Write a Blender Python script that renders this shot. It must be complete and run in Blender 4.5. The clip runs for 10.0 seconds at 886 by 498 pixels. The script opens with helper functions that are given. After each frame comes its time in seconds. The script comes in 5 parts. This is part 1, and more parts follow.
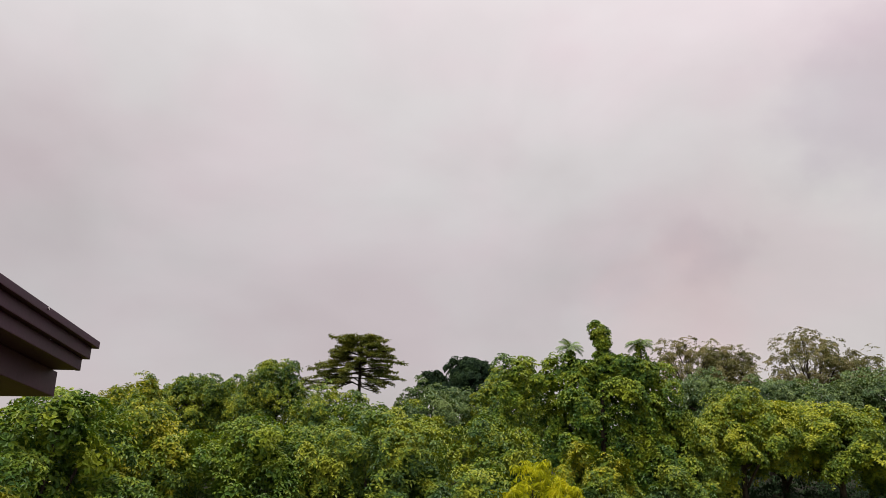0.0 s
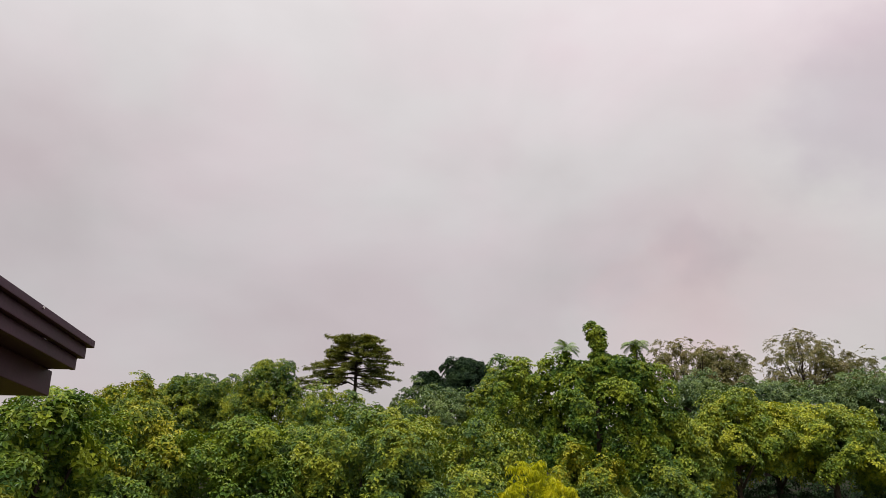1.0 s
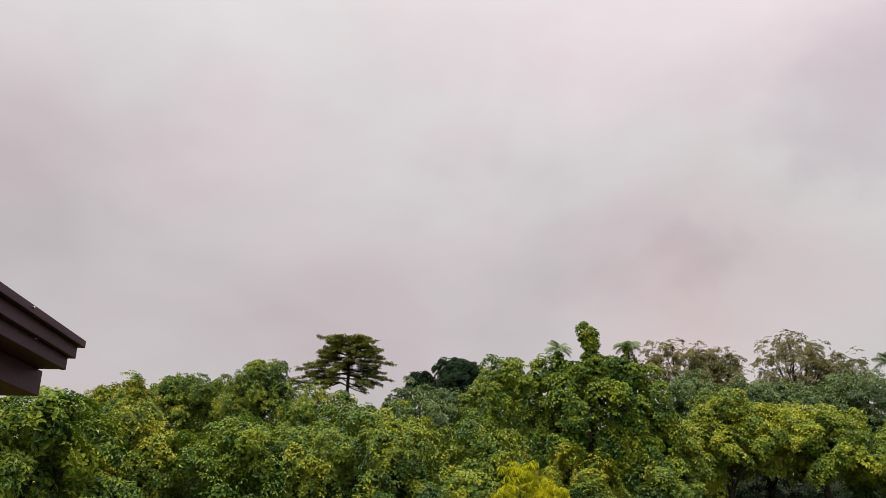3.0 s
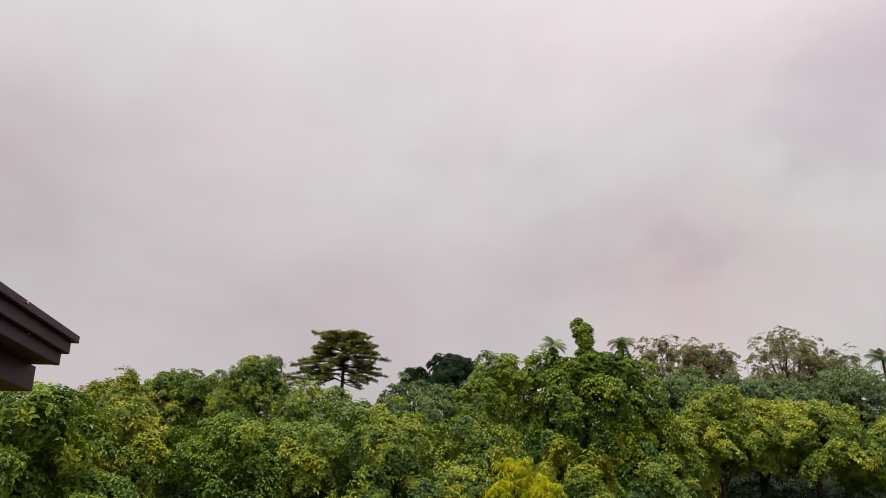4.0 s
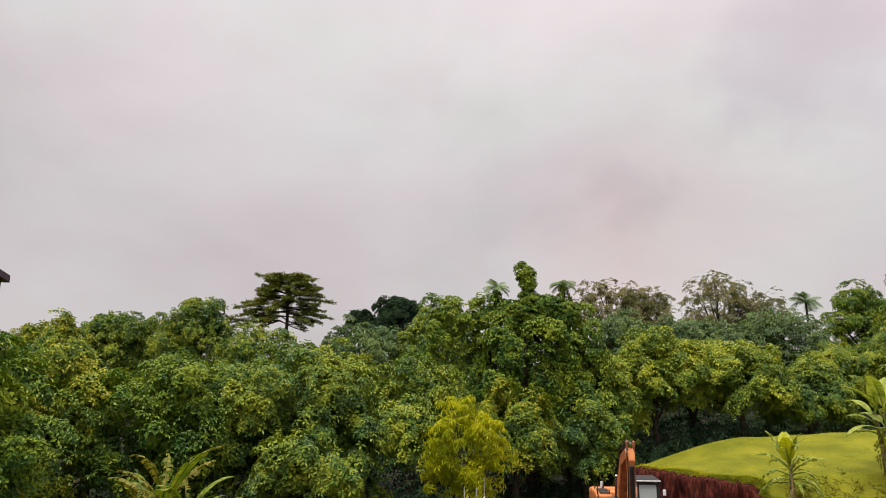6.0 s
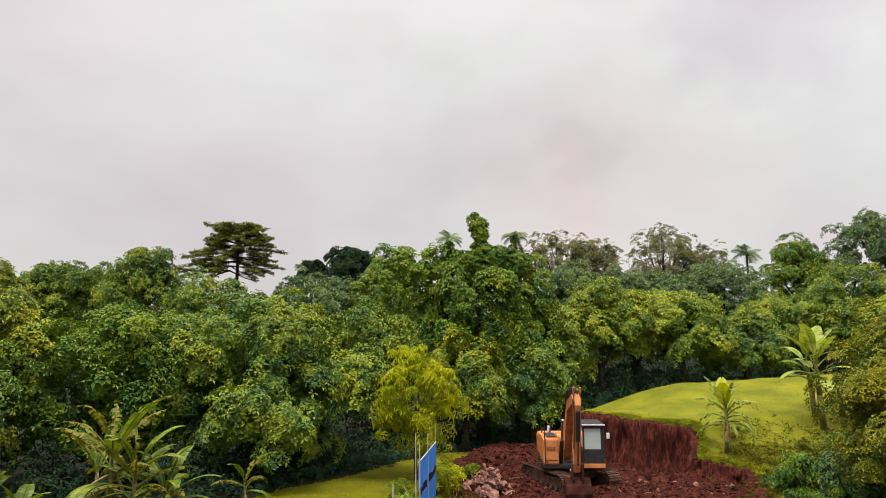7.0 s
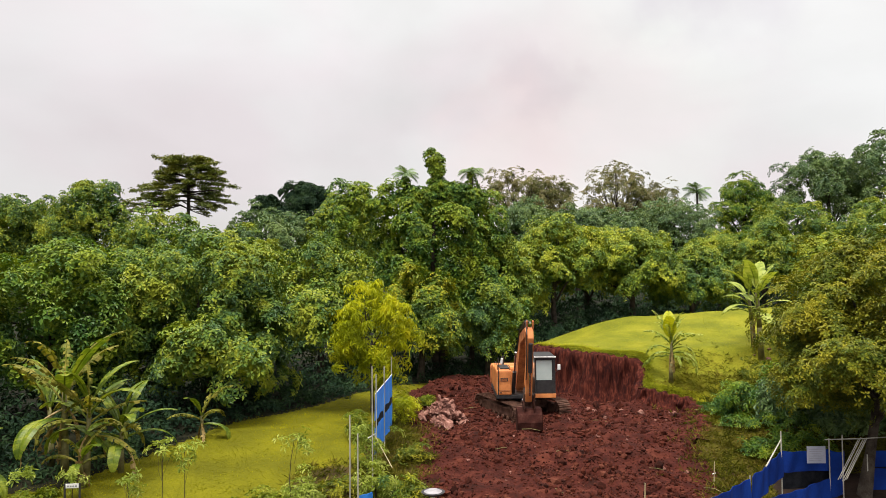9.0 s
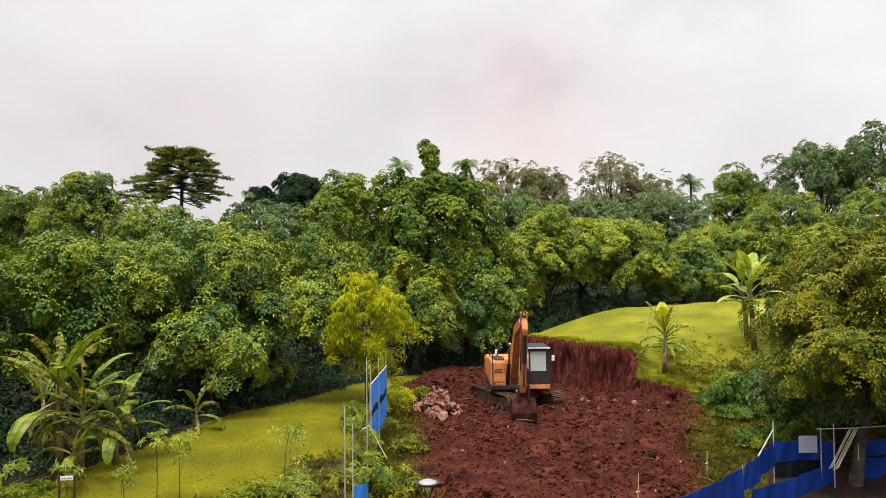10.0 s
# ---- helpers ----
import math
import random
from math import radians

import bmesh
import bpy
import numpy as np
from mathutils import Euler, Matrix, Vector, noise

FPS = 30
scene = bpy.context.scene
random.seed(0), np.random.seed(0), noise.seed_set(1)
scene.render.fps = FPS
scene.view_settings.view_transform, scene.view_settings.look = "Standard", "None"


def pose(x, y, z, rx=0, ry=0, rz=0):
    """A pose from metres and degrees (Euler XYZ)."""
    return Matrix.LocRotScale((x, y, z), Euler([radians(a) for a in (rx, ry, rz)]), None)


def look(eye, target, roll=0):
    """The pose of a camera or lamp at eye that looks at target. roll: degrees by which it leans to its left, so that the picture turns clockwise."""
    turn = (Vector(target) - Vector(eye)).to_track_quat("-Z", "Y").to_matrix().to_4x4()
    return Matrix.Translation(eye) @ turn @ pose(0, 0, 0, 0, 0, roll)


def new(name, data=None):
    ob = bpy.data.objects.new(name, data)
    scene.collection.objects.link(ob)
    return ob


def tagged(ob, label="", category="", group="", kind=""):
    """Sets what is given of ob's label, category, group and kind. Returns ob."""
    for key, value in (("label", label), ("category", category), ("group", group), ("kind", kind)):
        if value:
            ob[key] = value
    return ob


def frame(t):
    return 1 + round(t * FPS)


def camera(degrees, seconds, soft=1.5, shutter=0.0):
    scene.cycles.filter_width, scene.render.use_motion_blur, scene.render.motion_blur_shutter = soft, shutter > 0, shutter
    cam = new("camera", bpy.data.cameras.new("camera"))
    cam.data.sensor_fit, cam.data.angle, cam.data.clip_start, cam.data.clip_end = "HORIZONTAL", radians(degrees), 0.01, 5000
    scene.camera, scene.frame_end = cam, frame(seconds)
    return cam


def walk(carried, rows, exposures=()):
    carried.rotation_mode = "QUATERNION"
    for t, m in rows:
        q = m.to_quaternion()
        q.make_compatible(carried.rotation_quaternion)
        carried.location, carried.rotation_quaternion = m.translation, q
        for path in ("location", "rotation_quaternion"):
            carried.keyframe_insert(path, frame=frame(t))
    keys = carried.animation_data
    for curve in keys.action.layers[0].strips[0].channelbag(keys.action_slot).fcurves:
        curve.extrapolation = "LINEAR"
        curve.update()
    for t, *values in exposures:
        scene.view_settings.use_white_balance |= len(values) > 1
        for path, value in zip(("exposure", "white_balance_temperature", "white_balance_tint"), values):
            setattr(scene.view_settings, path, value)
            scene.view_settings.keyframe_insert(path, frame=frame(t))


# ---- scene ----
EYE = Vector((0.0, 0.0, 6.3))
# seconds, heading to the right of +y, tilt upwards, lean (degrees): the camera turns on the spot
TURNS = [
    (0, -13.892, 16.290, 0.122), (0.5, -13.732, 16.292, 0.172), (1, -13.581, 16.319, 0.250),
    (1.5, -13.420, 16.386, 0.270), (2, -13.253, 16.402, 0.240), (2.5, -13.116, 16.394, 0.240),
    (4, -12.550, 16.036, 0.286), (4.5, -12.129, 15.604, 0.233), (5, -11.250, 14.767, 0.103),
    (5.5, -9.804, 13.267, -0.068), (7, -4.031, 7.307, -0.480), (7.5, -2.511, 5.512, -0.490),
    (8, -1.540, 3.999, -0.420), (8.5, -0.872, 2.827, -0.420), (9, -0.462, 2.002, -0.485),
    (9.5, -0.192, 1.564, -0.549), (10, 0.000, 1.300, -0.577)]


def facing(yaw, tilt):
    a, b = radians(yaw), radians(tilt)
    return Vector((math.sin(a) * math.cos(b), math.cos(a) * math.cos(b), math.sin(b)))


def lens_at(t):
    """The hand lowers the lens a little as it tilts down."""
    return EYE + Vector((0, 0, -0.07 * max(0.0, min(1.0, (t - 4.4) / 3.2)) ** 1.4))


cam = camera(65.13, 10.0, soft=0.55)
walk(cam, [(t, look(lens_at(t), lens_at(t) + facing(yaw, tilt), lean)) for t, yaw, tilt, lean in TURNS],
     exposures=[(0, 0.03, 6600, 15), (5.0, 0.03, 6600, 15), (5.7, 0.10, 6600, 14), (6.8, 0.31, 6500, 9), (7.5, 0.44, 6500, 9), (8.2, 0.53, 6500, 9), (9, 0.57, 6500, 9), (10, 0.57, 6500, 9)])

# ---- light: an overcast tropical sky, with a broad weak sun behind the clouds
world = bpy.data.worlds.new("overcast")
scene.world = world
world.use_nodes = True
wn, wl = world.node_tree.nodes, world.node_tree.links
wn.clear()
coord = wn.new("ShaderNodeTexCoord")
stretch = wn.new("ShaderNodeMapping")
stretch.inputs["Scale"].default_value = (1.0, 1.0, 1.7)
stretch.inputs["Location"].default_value = (0.35, 0.1, 0.2)
wl.new(coord.outputs["Generated"], stretch.inputs["Vector"])
big = wn.new("ShaderNodeTexNoise")
big.inputs["Scale"].default_value, big.inputs["Detail"].default_value = 2.4, 6.0
big.inputs["Roughness"].default_value, big.inputs["Distortion"].default_value = 0.48, 0.25
wl.new(stretch.outputs["Vector"], big.inputs["Vector"])
tint = wn.new("ShaderNodeTexNoise")
tint.inputs["Scale"].default_value, tint.inputs["Detail"].default_value = 3.1, 3.0
wl.new(stretch.outputs["Vector"], tint.inputs["Vector"])
ramp = wn.new("ShaderNodeValToRGB")
ramp.color_ramp.elements[0].position, ramp.color_ramp.elements[0].color = 0.30, (0.525, 0.502, 0.504, 1)
ramp.color_ramp.elements[1].position, ramp.color_ramp.elements[1].color = 0.72, (0.66, 0.643, 0.652, 1)
wl.new(big.outputs["Fac"], ramp.inputs["Fac"])
hue = wn.new("ShaderNodeValToRGB")
hue.color_ramp.elements[0].position, hue.color_ramp.elements[0].color = 0.38, (0.985, 1.0, 0.975, 1)
hue.color_ramp.elements[1].position, hue.color_ramp.elements[1].color = 0.62, (1.0, 0.940, 0.945, 1)
wl.new(tint.outputs["Fac"], hue.inputs["Fac"])
tinted = wn.new("ShaderNodeMixRGB")
tinted.blend_type = "MULTIPLY"
tinted.inputs["Fac"].default_value = 1.0
wl.new(ramp.outputs["Color"], tinted.inputs["Color1"])
wl.new(hue.outputs["Color"], tinted.inputs["Color2"])
# the cloud deck is brighter towards the zenith
parts_xyz = wn.new("ShaderNodeSeparateXYZ")
wl.new(coord.outputs["Generated"], parts_xyz.inputs["Vector"])
rise = wn.new("ShaderNodeMapRange")
rise.inputs["From Min"].default_value, rise.inputs["From Max"].default_value = 0.25, 1.0
rise.inputs["To Min"].default_value, rise.inputs["To Max"].default_value = 1.0, 1.80
wl.new(parts_xyz.outputs["Z"], rise.inputs["Value"])
across = wn.new("ShaderNodeMath")
across.operation = "MULTIPLY_ADD"
wl.new(parts_xyz.outputs["X"], across.inputs[0])
across.inputs[1].default_value = 0.11
wl.new(rise.outputs["Result"], across.inputs[2])
# an overcast deck is several times brighter overhead than low down
overhead = wn.new("ShaderNodeMapRange")
overhead.interpolation_type = "SMOOTHSTEP"
overhead.inputs["From Min"].default_value, overhead.inputs["From Max"].default_value = 0.56, 0.97
overhead.inputs["To Min"].default_value, overhead.inputs["To Max"].default_value = 0.0, 2.3
wl.new(parts_xyz.outputs["Z"], overhead.inputs["Value"])
total = wn.new("ShaderNodeMath")
total.operation = "ADD"
wl.new(across.outputs[0], total.inputs[0])
wl.new(overhead.outputs["Result"], total.inputs[1])
# one darker puff low over the wood, with ragged edges, and paler gaps beside it
ragged = wn.new("ShaderNodeTexNoise")
ragged.inputs["Scale"].default_value, ragged.inputs["Detail"].default_value = 14.0, 5.0
wl.new(coord.outputs["Generated"], ragged.inputs["Vector"])
shift = wn.new("ShaderNodeVectorMath")
shift.operation = "MULTIPLY_ADD"
wl.new(ragged.outputs["Color"], shift.inputs[0])
shift.inputs[1].default_value = (0.16, 0.16, 0.16)
wl.new(coord.outputs["Generated"], shift.inputs[2])
last_colour = tinted.outputs["Color"]
for heading, lift, size, shade in ((8.3, 15.2, 0.085, (0.93, 0.90, 0.92, 1)), (12.5, 12.0, 0.23, (1.06, 1.08, 1.05, 1)), (5.0, 9.0, 0.15, (1.05, 0.98, 0.98, 1)), (21.0, 24.0, 0.17, (0.90, 0.87, 0.91, 1))):
    a_, b_ = radians(heading), radians(lift)
    off = wn.new("ShaderNodeVectorMath")
    off.operation = "DISTANCE"
    wl.new(shift.outputs[0], off.inputs[0])
    off.inputs[1].default_value = (math.sin(a_) * math.cos(b_) + 0.08, math.cos(a_) * math.cos(b_) + 0.08, math.sin(b_) + 0.08)
    near = wn.new("ShaderNodeMapRange")
    near.interpolation_type = "SMOOTHSTEP"
    near.inputs["From Min"].default_value, near.inputs["From Max"].default_value = size, size * 0.25
    wl.new(off.outputs["Value"], near.inputs["Value"])
    puff = wn.new("ShaderNodeMixRGB")
    puff.blend_type = "MULTIPLY"
    wl.new(near.outputs["Result"], puff.inputs["Fac"])
    wl.new(last_colour, puff.inputs["Color1"])
    puff.inputs["Color2"].default_value = shade
    last_colour = puff.outputs["Color"]
clouds = wn.new("ShaderNodeBackground")
wl.new(last_colour, clouds.inputs["Color"])
wl.new(total.outputs[0], clouds.inputs["Strength"])
sky = wn.new("ShaderNodeTexSky")
sky.sky_type, sky.sun_disc = "NISHITA", False
sky.sun_elevation, sky.sun_rotation = radians(72), radians(214)
clear = wn.new("ShaderNodeBackground")
clear.inputs["Strength"].default_value = 0.08
wl.new(sky.outputs["Color"], clear.inputs["Color"])
mixed = wn.new("ShaderNodeMixShader")
mixed.inputs["Fac"].default_value = 0.92
wl.new(clear.outputs["Background"], mixed.inputs[1])
wl.new(clouds.outputs["Background"], mixed.inputs[2])
wl.new(mixed.outputs["Shader"], wn.new("ShaderNodeOutputWorld").inputs["Surface"])
sun = new("sun", bpy.data.lights.new("sun", "SUN"))
sun.data.energy, sun.data.angle, sun.data.color = 2.9, radians(18), (1.0, 0.95, 0.86)
sun.matrix_world = look(Vector((-6, -9, 34)), Vector((0, 0, 0)))


# ---- materials
def nodes_of(name):
    m = bpy.data.materials.new(name)
    m.use_nodes = True
    return m, m.node_tree.nodes, m.node_tree.links, m.node_tree.nodes["Principled BSDF"]


def set_ramp(node, stops):
    els = node.color_ramp.elements
    while len(els) < len(stops):
        els.new(0.5)
    for e, (p, c) in zip(els, stops):
        e.position, e.color = p, (*c, 1)


def surface(name, stops, scale=4.0, rough=0.8, metal=0.0, bump=0.2, fine=40.0, spread=0.35, islands=False, coat=0.0, stretch=None):
    """A material with colour variation at two scales and a fine relief."""
    m, n, l, b = nodes_of(name)
    tc = n.new("ShaderNodeTexCoord")
    a, c = n.new("ShaderNodeTexNoise"), n.new("ShaderNodeTexNoise")
    a.inputs["Scale"].default_value, a.inputs["Detail"].default_value = scale, 6
    c.inputs["Scale"].default_value, c.inputs["Detail"].default_value = fine, 4
    source = tc.outputs["Object"]
    if stretch:
        mapping = n.new("ShaderNodeMapping")
        mapping.inputs["Scale"].default_value = stretch
        l.new(source, mapping.inputs["Vector"])
        source = mapping.outputs["Vector"]
    l.new(source, a.inputs["Vector"])
    l.new(source, c.inputs["Vector"])
    add = n.new("ShaderNodeMath")
    add.operation = "MULTIPLY_ADD"
    l.new(c.outputs["Fac"], add.inputs[0])
    add.inputs[1].default_value = spread
    l.new(a.outputs["Fac"], add.inputs[2])
    sub = n.new("ShaderNodeMath")
    sub.operation = "SUBTRACT"
    l.new(add.outputs[0], sub.inputs[0])
    sub.inputs[1].default_value = spread / 2
    last = sub
    if islands:
        g = n.new("ShaderNodeNewGeometry")
        isl = n.new("ShaderNodeMath")
        isl.operation = "MULTIPLY_ADD"
        l.new(g.outputs["Random Per Island"], isl.inputs[0])
        isl.inputs[1].default_value = islands
        l.new(sub.outputs[0], isl.inputs[2])
        last = n.new("ShaderNodeMath")
        last.operation = "SUBTRACT"
        l.new(isl.outputs[0], last.inputs[0])
        last.inputs[1].default_value = islands / 2
    r = n.new("ShaderNodeValToRGB")
    set_ramp(r, stops)
    l.new(last.outputs[0], r.inputs["Fac"])
    l.new(r.outputs["Color"], b.inputs["Base Color"])
    b.inputs["Roughness"].default_value, b.inputs["Metallic"].default_value = rough, metal
    b.inputs["Coat Weight"].default_value = coat
    b.inputs["Specular IOR Level"].default_value = 0.15 if rough > 0.72 else 0.5
    if bump:
        bp = n.new("ShaderNodeBump")
        bp.inputs["Strength"].default_value, bp.inputs["Distance"].default_value = bump, 0.03
        l.new(c.outputs["Fac"], bp.inputs["Height"])
        l.new(bp.outputs["Normal"], b.inputs["Normal"])
    return m


def leaf_material(name, dark, mid, light, rough=0.5, gloss=0.25, through_light=0.2, patch=0.35):
    """Leaves: each one differs a little, whole boughs differ more, and light comes through."""
    m, n, l, b = nodes_of(name)
    g, tc = n.new("ShaderNodeNewGeometry"), n.new("ShaderNodeTexCoord")
    a = n.new("ShaderNodeTexNoise")
    a.inputs["Scale"].default_value, a.inputs["Detail"].default_value = patch, 3
    l.new(tc.outputs["Object"], a.inputs["Vector"])
    mul = n.new("ShaderNodeMath")
    mul.operation = "MULTIPLY_ADD"
    l.new(g.outputs["Random Per Island"], mul.inputs[0])
    mul.inputs[1].default_value = 0.28
    boughs = n.new("ShaderNodeTexNoise")
    boughs.inputs["Scale"].default_value, boughs.inputs["Detail"].default_value = patch * 3.4, 2
    l.new(tc.outputs["Object"], boughs.inputs["Vector"])
    both = n.new("ShaderNodeMath")
    both.operation = "ADD"
    l.new(a.outputs["Fac"], both.inputs[0])
    l.new(boughs.outputs["Fac"], both.inputs[1])
    less = n.new("ShaderNodeMath")
    less.operation = "SUBTRACT"
    l.new(both.outputs[0], less.inputs[0])
    less.inputs[1].default_value = 0.5
    l.new(less.outputs[0], mul.inputs[2])
    r = n.new("ShaderNodeValToRGB")
    set_ramp(r, [(0.42, dark), (0.62, mid), (0.86, light)])
    l.new(mul.outputs[0], r.inputs["Fac"])
    l.new(r.outputs["Color"], b.inputs["Base Color"])
    b.inputs["Roughness"].default_value = rough
    b.inputs["Specular IOR Level"].default_value = gloss
    t = n.new("ShaderNodeBsdfTranslucent")
    bright = n.new("ShaderNodeMixRGB")
    bright.blend_type = "MULTIPLY"
    bright.inputs["Fac"].default_value = 1.0
    bright.inputs["Color2"].default_value = (1.0, 0.95, 0.4, 1)
    l.new(r.outputs["Color"], bright.inputs["Color1"])
    l.new(bright.outputs["Color"], t.inputs["Color"])
    mix = n.new("ShaderNodeMixShader")
    mix.inputs["Fac"].default_value = through_light
    l.new(b.outputs["BSDF"], mix.inputs[1])
    l.new(t.outputs["BSDF"], mix.inputs[2])
    l.new(mix.outputs["Shader"], n["Material Output"].inputs["Surface"])
    return m


LEAF_MID = leaf_material("leaf_mid", (0.056, 0.116, 0.026), (0.156, 0.230, 0.020), (0.390, 0.380, 0.024), rough=0.45, gloss=0.25)
LEAF_COOL = leaf_material("leaf_cool", (0.052, 0.114, 0.034), (0.134, 0.218, 0.030), (0.315, 0.358, 0.032), rough=0.45, gloss=0.25)
LEAF_VINE = leaf_material("leaf_vine", (0.044, 0.110, 0.022), (0.118, 0.206, 0.022), (0.256, 0.322, 0.024), rough=0.45, gloss=0.25)
LEAF_CREEPER = leaf_material("leaf_creeper", (0.084, 0.154, 0.026), (0.190, 0.268, 0.028), (0.410, 0.436, 0.036), rough=0.45, gloss=0.28)
# the blue distance haze over far trees is put into this colour
LEAF_DARK_HAZY = leaf_material("leaf_dark_hazy", (0.062, 0.122, 0.050), (0.108, 0.180, 0.060), (0.175, 0.250, 0.070), rough=0.45, gloss=0.38)
LEAF_YELLOW = leaf_material("leaf_yellow", (0.235, 0.280, 0.010), (0.400, 0.440, 0.012), (0.580, 0.560, 0.024), through_light=0.4)
LEAF_WEED = leaf_material("leaf_weed", (0.098, 0.145, 0.006), (0.170, 0.221, 0.009), (0.286, 0.306, 0.025), patch=1.2)
# dark leaves; the undergrowth's shade is put into this colour too
LEAF_DEEP_AND_SHADE = leaf_material("leaf_deep_and_shade", (0.016, 0.036, 0.020), (0.026, 0.054, 0.026), (0.042, 0.078, 0.030), gloss=0.08)
LEAF_OLIVE = leaf_material("leaf_olive", (0.074, 0.112, 0.010), (0.160, 0.186, 0.012), (0.310, 0.290, 0.018), patch=0.6)
LEAF_GREY = leaf_material("leaf_grey", (0.120, 0.130, 0.046), (0.187, 0.188, 0.068), (0.269, 0.231, 0.103))
LEAF_BANANA = leaf_material("leaf_banana", (0.080, 0.130, 0.010), (0.145, 0.205, 0.016), (0.270, 0.315, 0.030), rough=0.42, gloss=0.35, through_light=0.35, patch=0.9)
LEAF_PALE = leaf_material("leaf_banana_pale", (0.170, 0.230, 0.030), (0.290, 0.360, 0.050), (0.420, 0.460, 0.110), rough=0.45, gloss=0.25, through_light=0.35, patch=0.9)
LEAF_LAYER = leaf_material("leaf_layered", (0.080, 0.112, 0.022), (0.135, 0.165, 0.028), (0.215, 0.225, 0.036))
LEAF_RAGGED = leaf_material("leaf_banana_ragged", (0.110, 0.125, 0.014), (0.200, 0.200, 0.026), (0.310, 0.270, 0.050), rough=0.6, gloss=0.2, through_light=0.35, patch=1.6)
LEAF_DRY = leaf_material("leaf_dry", (0.161, 0.103, 0.034), (0.265, 0.190, 0.063), (0.380, 0.276, 0.115), patch=0.9)
GRASS = leaf_material("grass_blade", (0.165, 0.165, 0.002), (0.235, 0.228, 0.003), (0.320, 0.290, 0.005), gloss=0.05, rough=0.8, patch=0.22, through_light=0.04)
GRASS_PALE = leaf_material("mound_grass_blade", (0.190, 0.215, 0.012), (0.265, 0.280, 0.015), (0.345, 0.335, 0.022), gloss=0.06, rough=0.8, patch=0.3, through_light=0.04)
ROUGH_GRASS = leaf_material("rough_grass_blade", (0.050, 0.056, 0.004), (0.094, 0.096, 0.006), (0.160, 0.128, 0.022), gloss=0.08, through_light=0.06, rough=0.85, patch=0.8)
BARK = surface("bark", [(0.3, (0.025, 0.019, 0.014)), (0.7, (0.088, 0.072, 0.055))], scale=3, rough=0.9, bump=0.6, fine=22)
TURF = surface("turf", [(0.30, (0.078, 0.076, 0.002)), (0.55, (0.112, 0.108, 0.002)), (0.75, (0.150, 0.138, 0.003))], scale=0.7, rough=0.95, bump=0.8, fine=16, spread=0.75)
TURF_PALE = surface("mound_turf", [(0.30, (0.108, 0.120, 0.008)), (0.55, (0.158, 0.164, 0.010)), (0.75, (0.220, 0.210, 0.015))], scale=0.7, rough=0.95, bump=0.8, fine=14, spread=0.75)
BANK = surface("rough_bank", [(0.30, (0.036, 0.021, 0.007)), (0.48, (0.064, 0.054, 0.006)), (0.70, (0.090, 0.086, 0.007))], scale=0.9, rough=0.95, bump=0.6, fine=8)
# leaf litter with the shade under the trees put into its near-black
LITTER_SHADED = surface("leaf_litter_shaded", [(0.3, (0.006, 0.008, 0.004)), (0.7, (0.018, 0.017, 0.008))], scale=1.2, rough=0.95, bump=0.5, fine=9)
SOIL = surface("red_soil", [(0.28, (0.018, 0.004, 0.002)), (0.50, (0.044, 0.0085, 0.005)), (0.74, (0.086, 0.022, 0.012))], scale=1.6, rough=0.95, bump=0.9, fine=11, spread=0.5)
CUT_EARTH = surface("fresh_cut_earth", [(0.30, (0.020, 0.004, 0.003)), (0.52, (0.050, 0.010, 0.006)), (0.76, (0.110, 0.027, 0.016))], scale=4.5, rough=0.95, bump=1.0, fine=13, spread=1.1, stretch=(1.0, 1.0, 0.18))
BARE = surface("bare_brown_earth", [(0.3, (0.030, 0.019, 0.008)), (0.55, (0.062, 0.042, 0.015)), (0.75, (0.105, 0.090, 0.016))], scale=2.2, rough=0.95, bump=0.7, fine=12, spread=0.6)
# shade under the fence tree is put into this dark earth colour
DARKENED_DIRT = surface("darkened_earth", [(0.3, (0.010, 0.006, 0.004)), (0.7, (0.030, 0.018, 0.012))], scale=1.6, rough=0.95, bump=0.5, fine=9)
CLOD = surface("soil_clod", [(0.25, (0.020, 0.005, 0.003)), (0.55, (0.058, 0.012, 0.006)), (0.85, (0.125, 0.042, 0.025))], scale=2.5, rough=0.95, bump=0.6, fine=16, islands=0.35)


PAINT = surface("orange_paint", [(0.3, (0.46, 0.15, 0.045)), (0.6, (0.68, 0.25, 0.075)), (0.8, (0.74, 0.33, 0.13))], scale=2.2, rough=0.45, bump=0.03, fine=30, spread=0.25)
PAINT_WORN = surface("worn_orange_paint", [(0.3, (0.26, 0.08, 0.03)), (0.55, (0.54, 0.18, 0.055)), (0.8, (0.66, 0.26, 0.09))], scale=3.0, rough=0.6, bump=0.06, fine=24, spread=0.4)
STEEL = surface("dusty_track_steel", [(0.3, (0.055, 0.028, 0.020)), (0.7, (0.16, 0.085, 0.060))], scale=5, rough=0.75, metal=0.3, bump=0.2, fine=40)
RUST = surface("muddy_bucket_steel", [(0.3, (0.022, 0.006, 0.004)), (0.55, (0.046, 0.013, 0.009)), (0.8, (0.092, 0.038, 0.028))], scale=3.5, rough=0.85, metal=0.2, bump=0.3, fine=20)
BLACK = surface("black_trim", [(0.3, (0.010, 0.010, 0.012)), (0.7, (0.030, 0.028, 0.028))], scale=6, rough=0.55, bump=0.04)
CHROME = surface("cylinder_rod", [(0.3, (0.55, 0.52, 0.50)), (0.7, (0.70, 0.68, 0.66))], scale=9, rough=0.2, metal=1.0, bump=0.0)
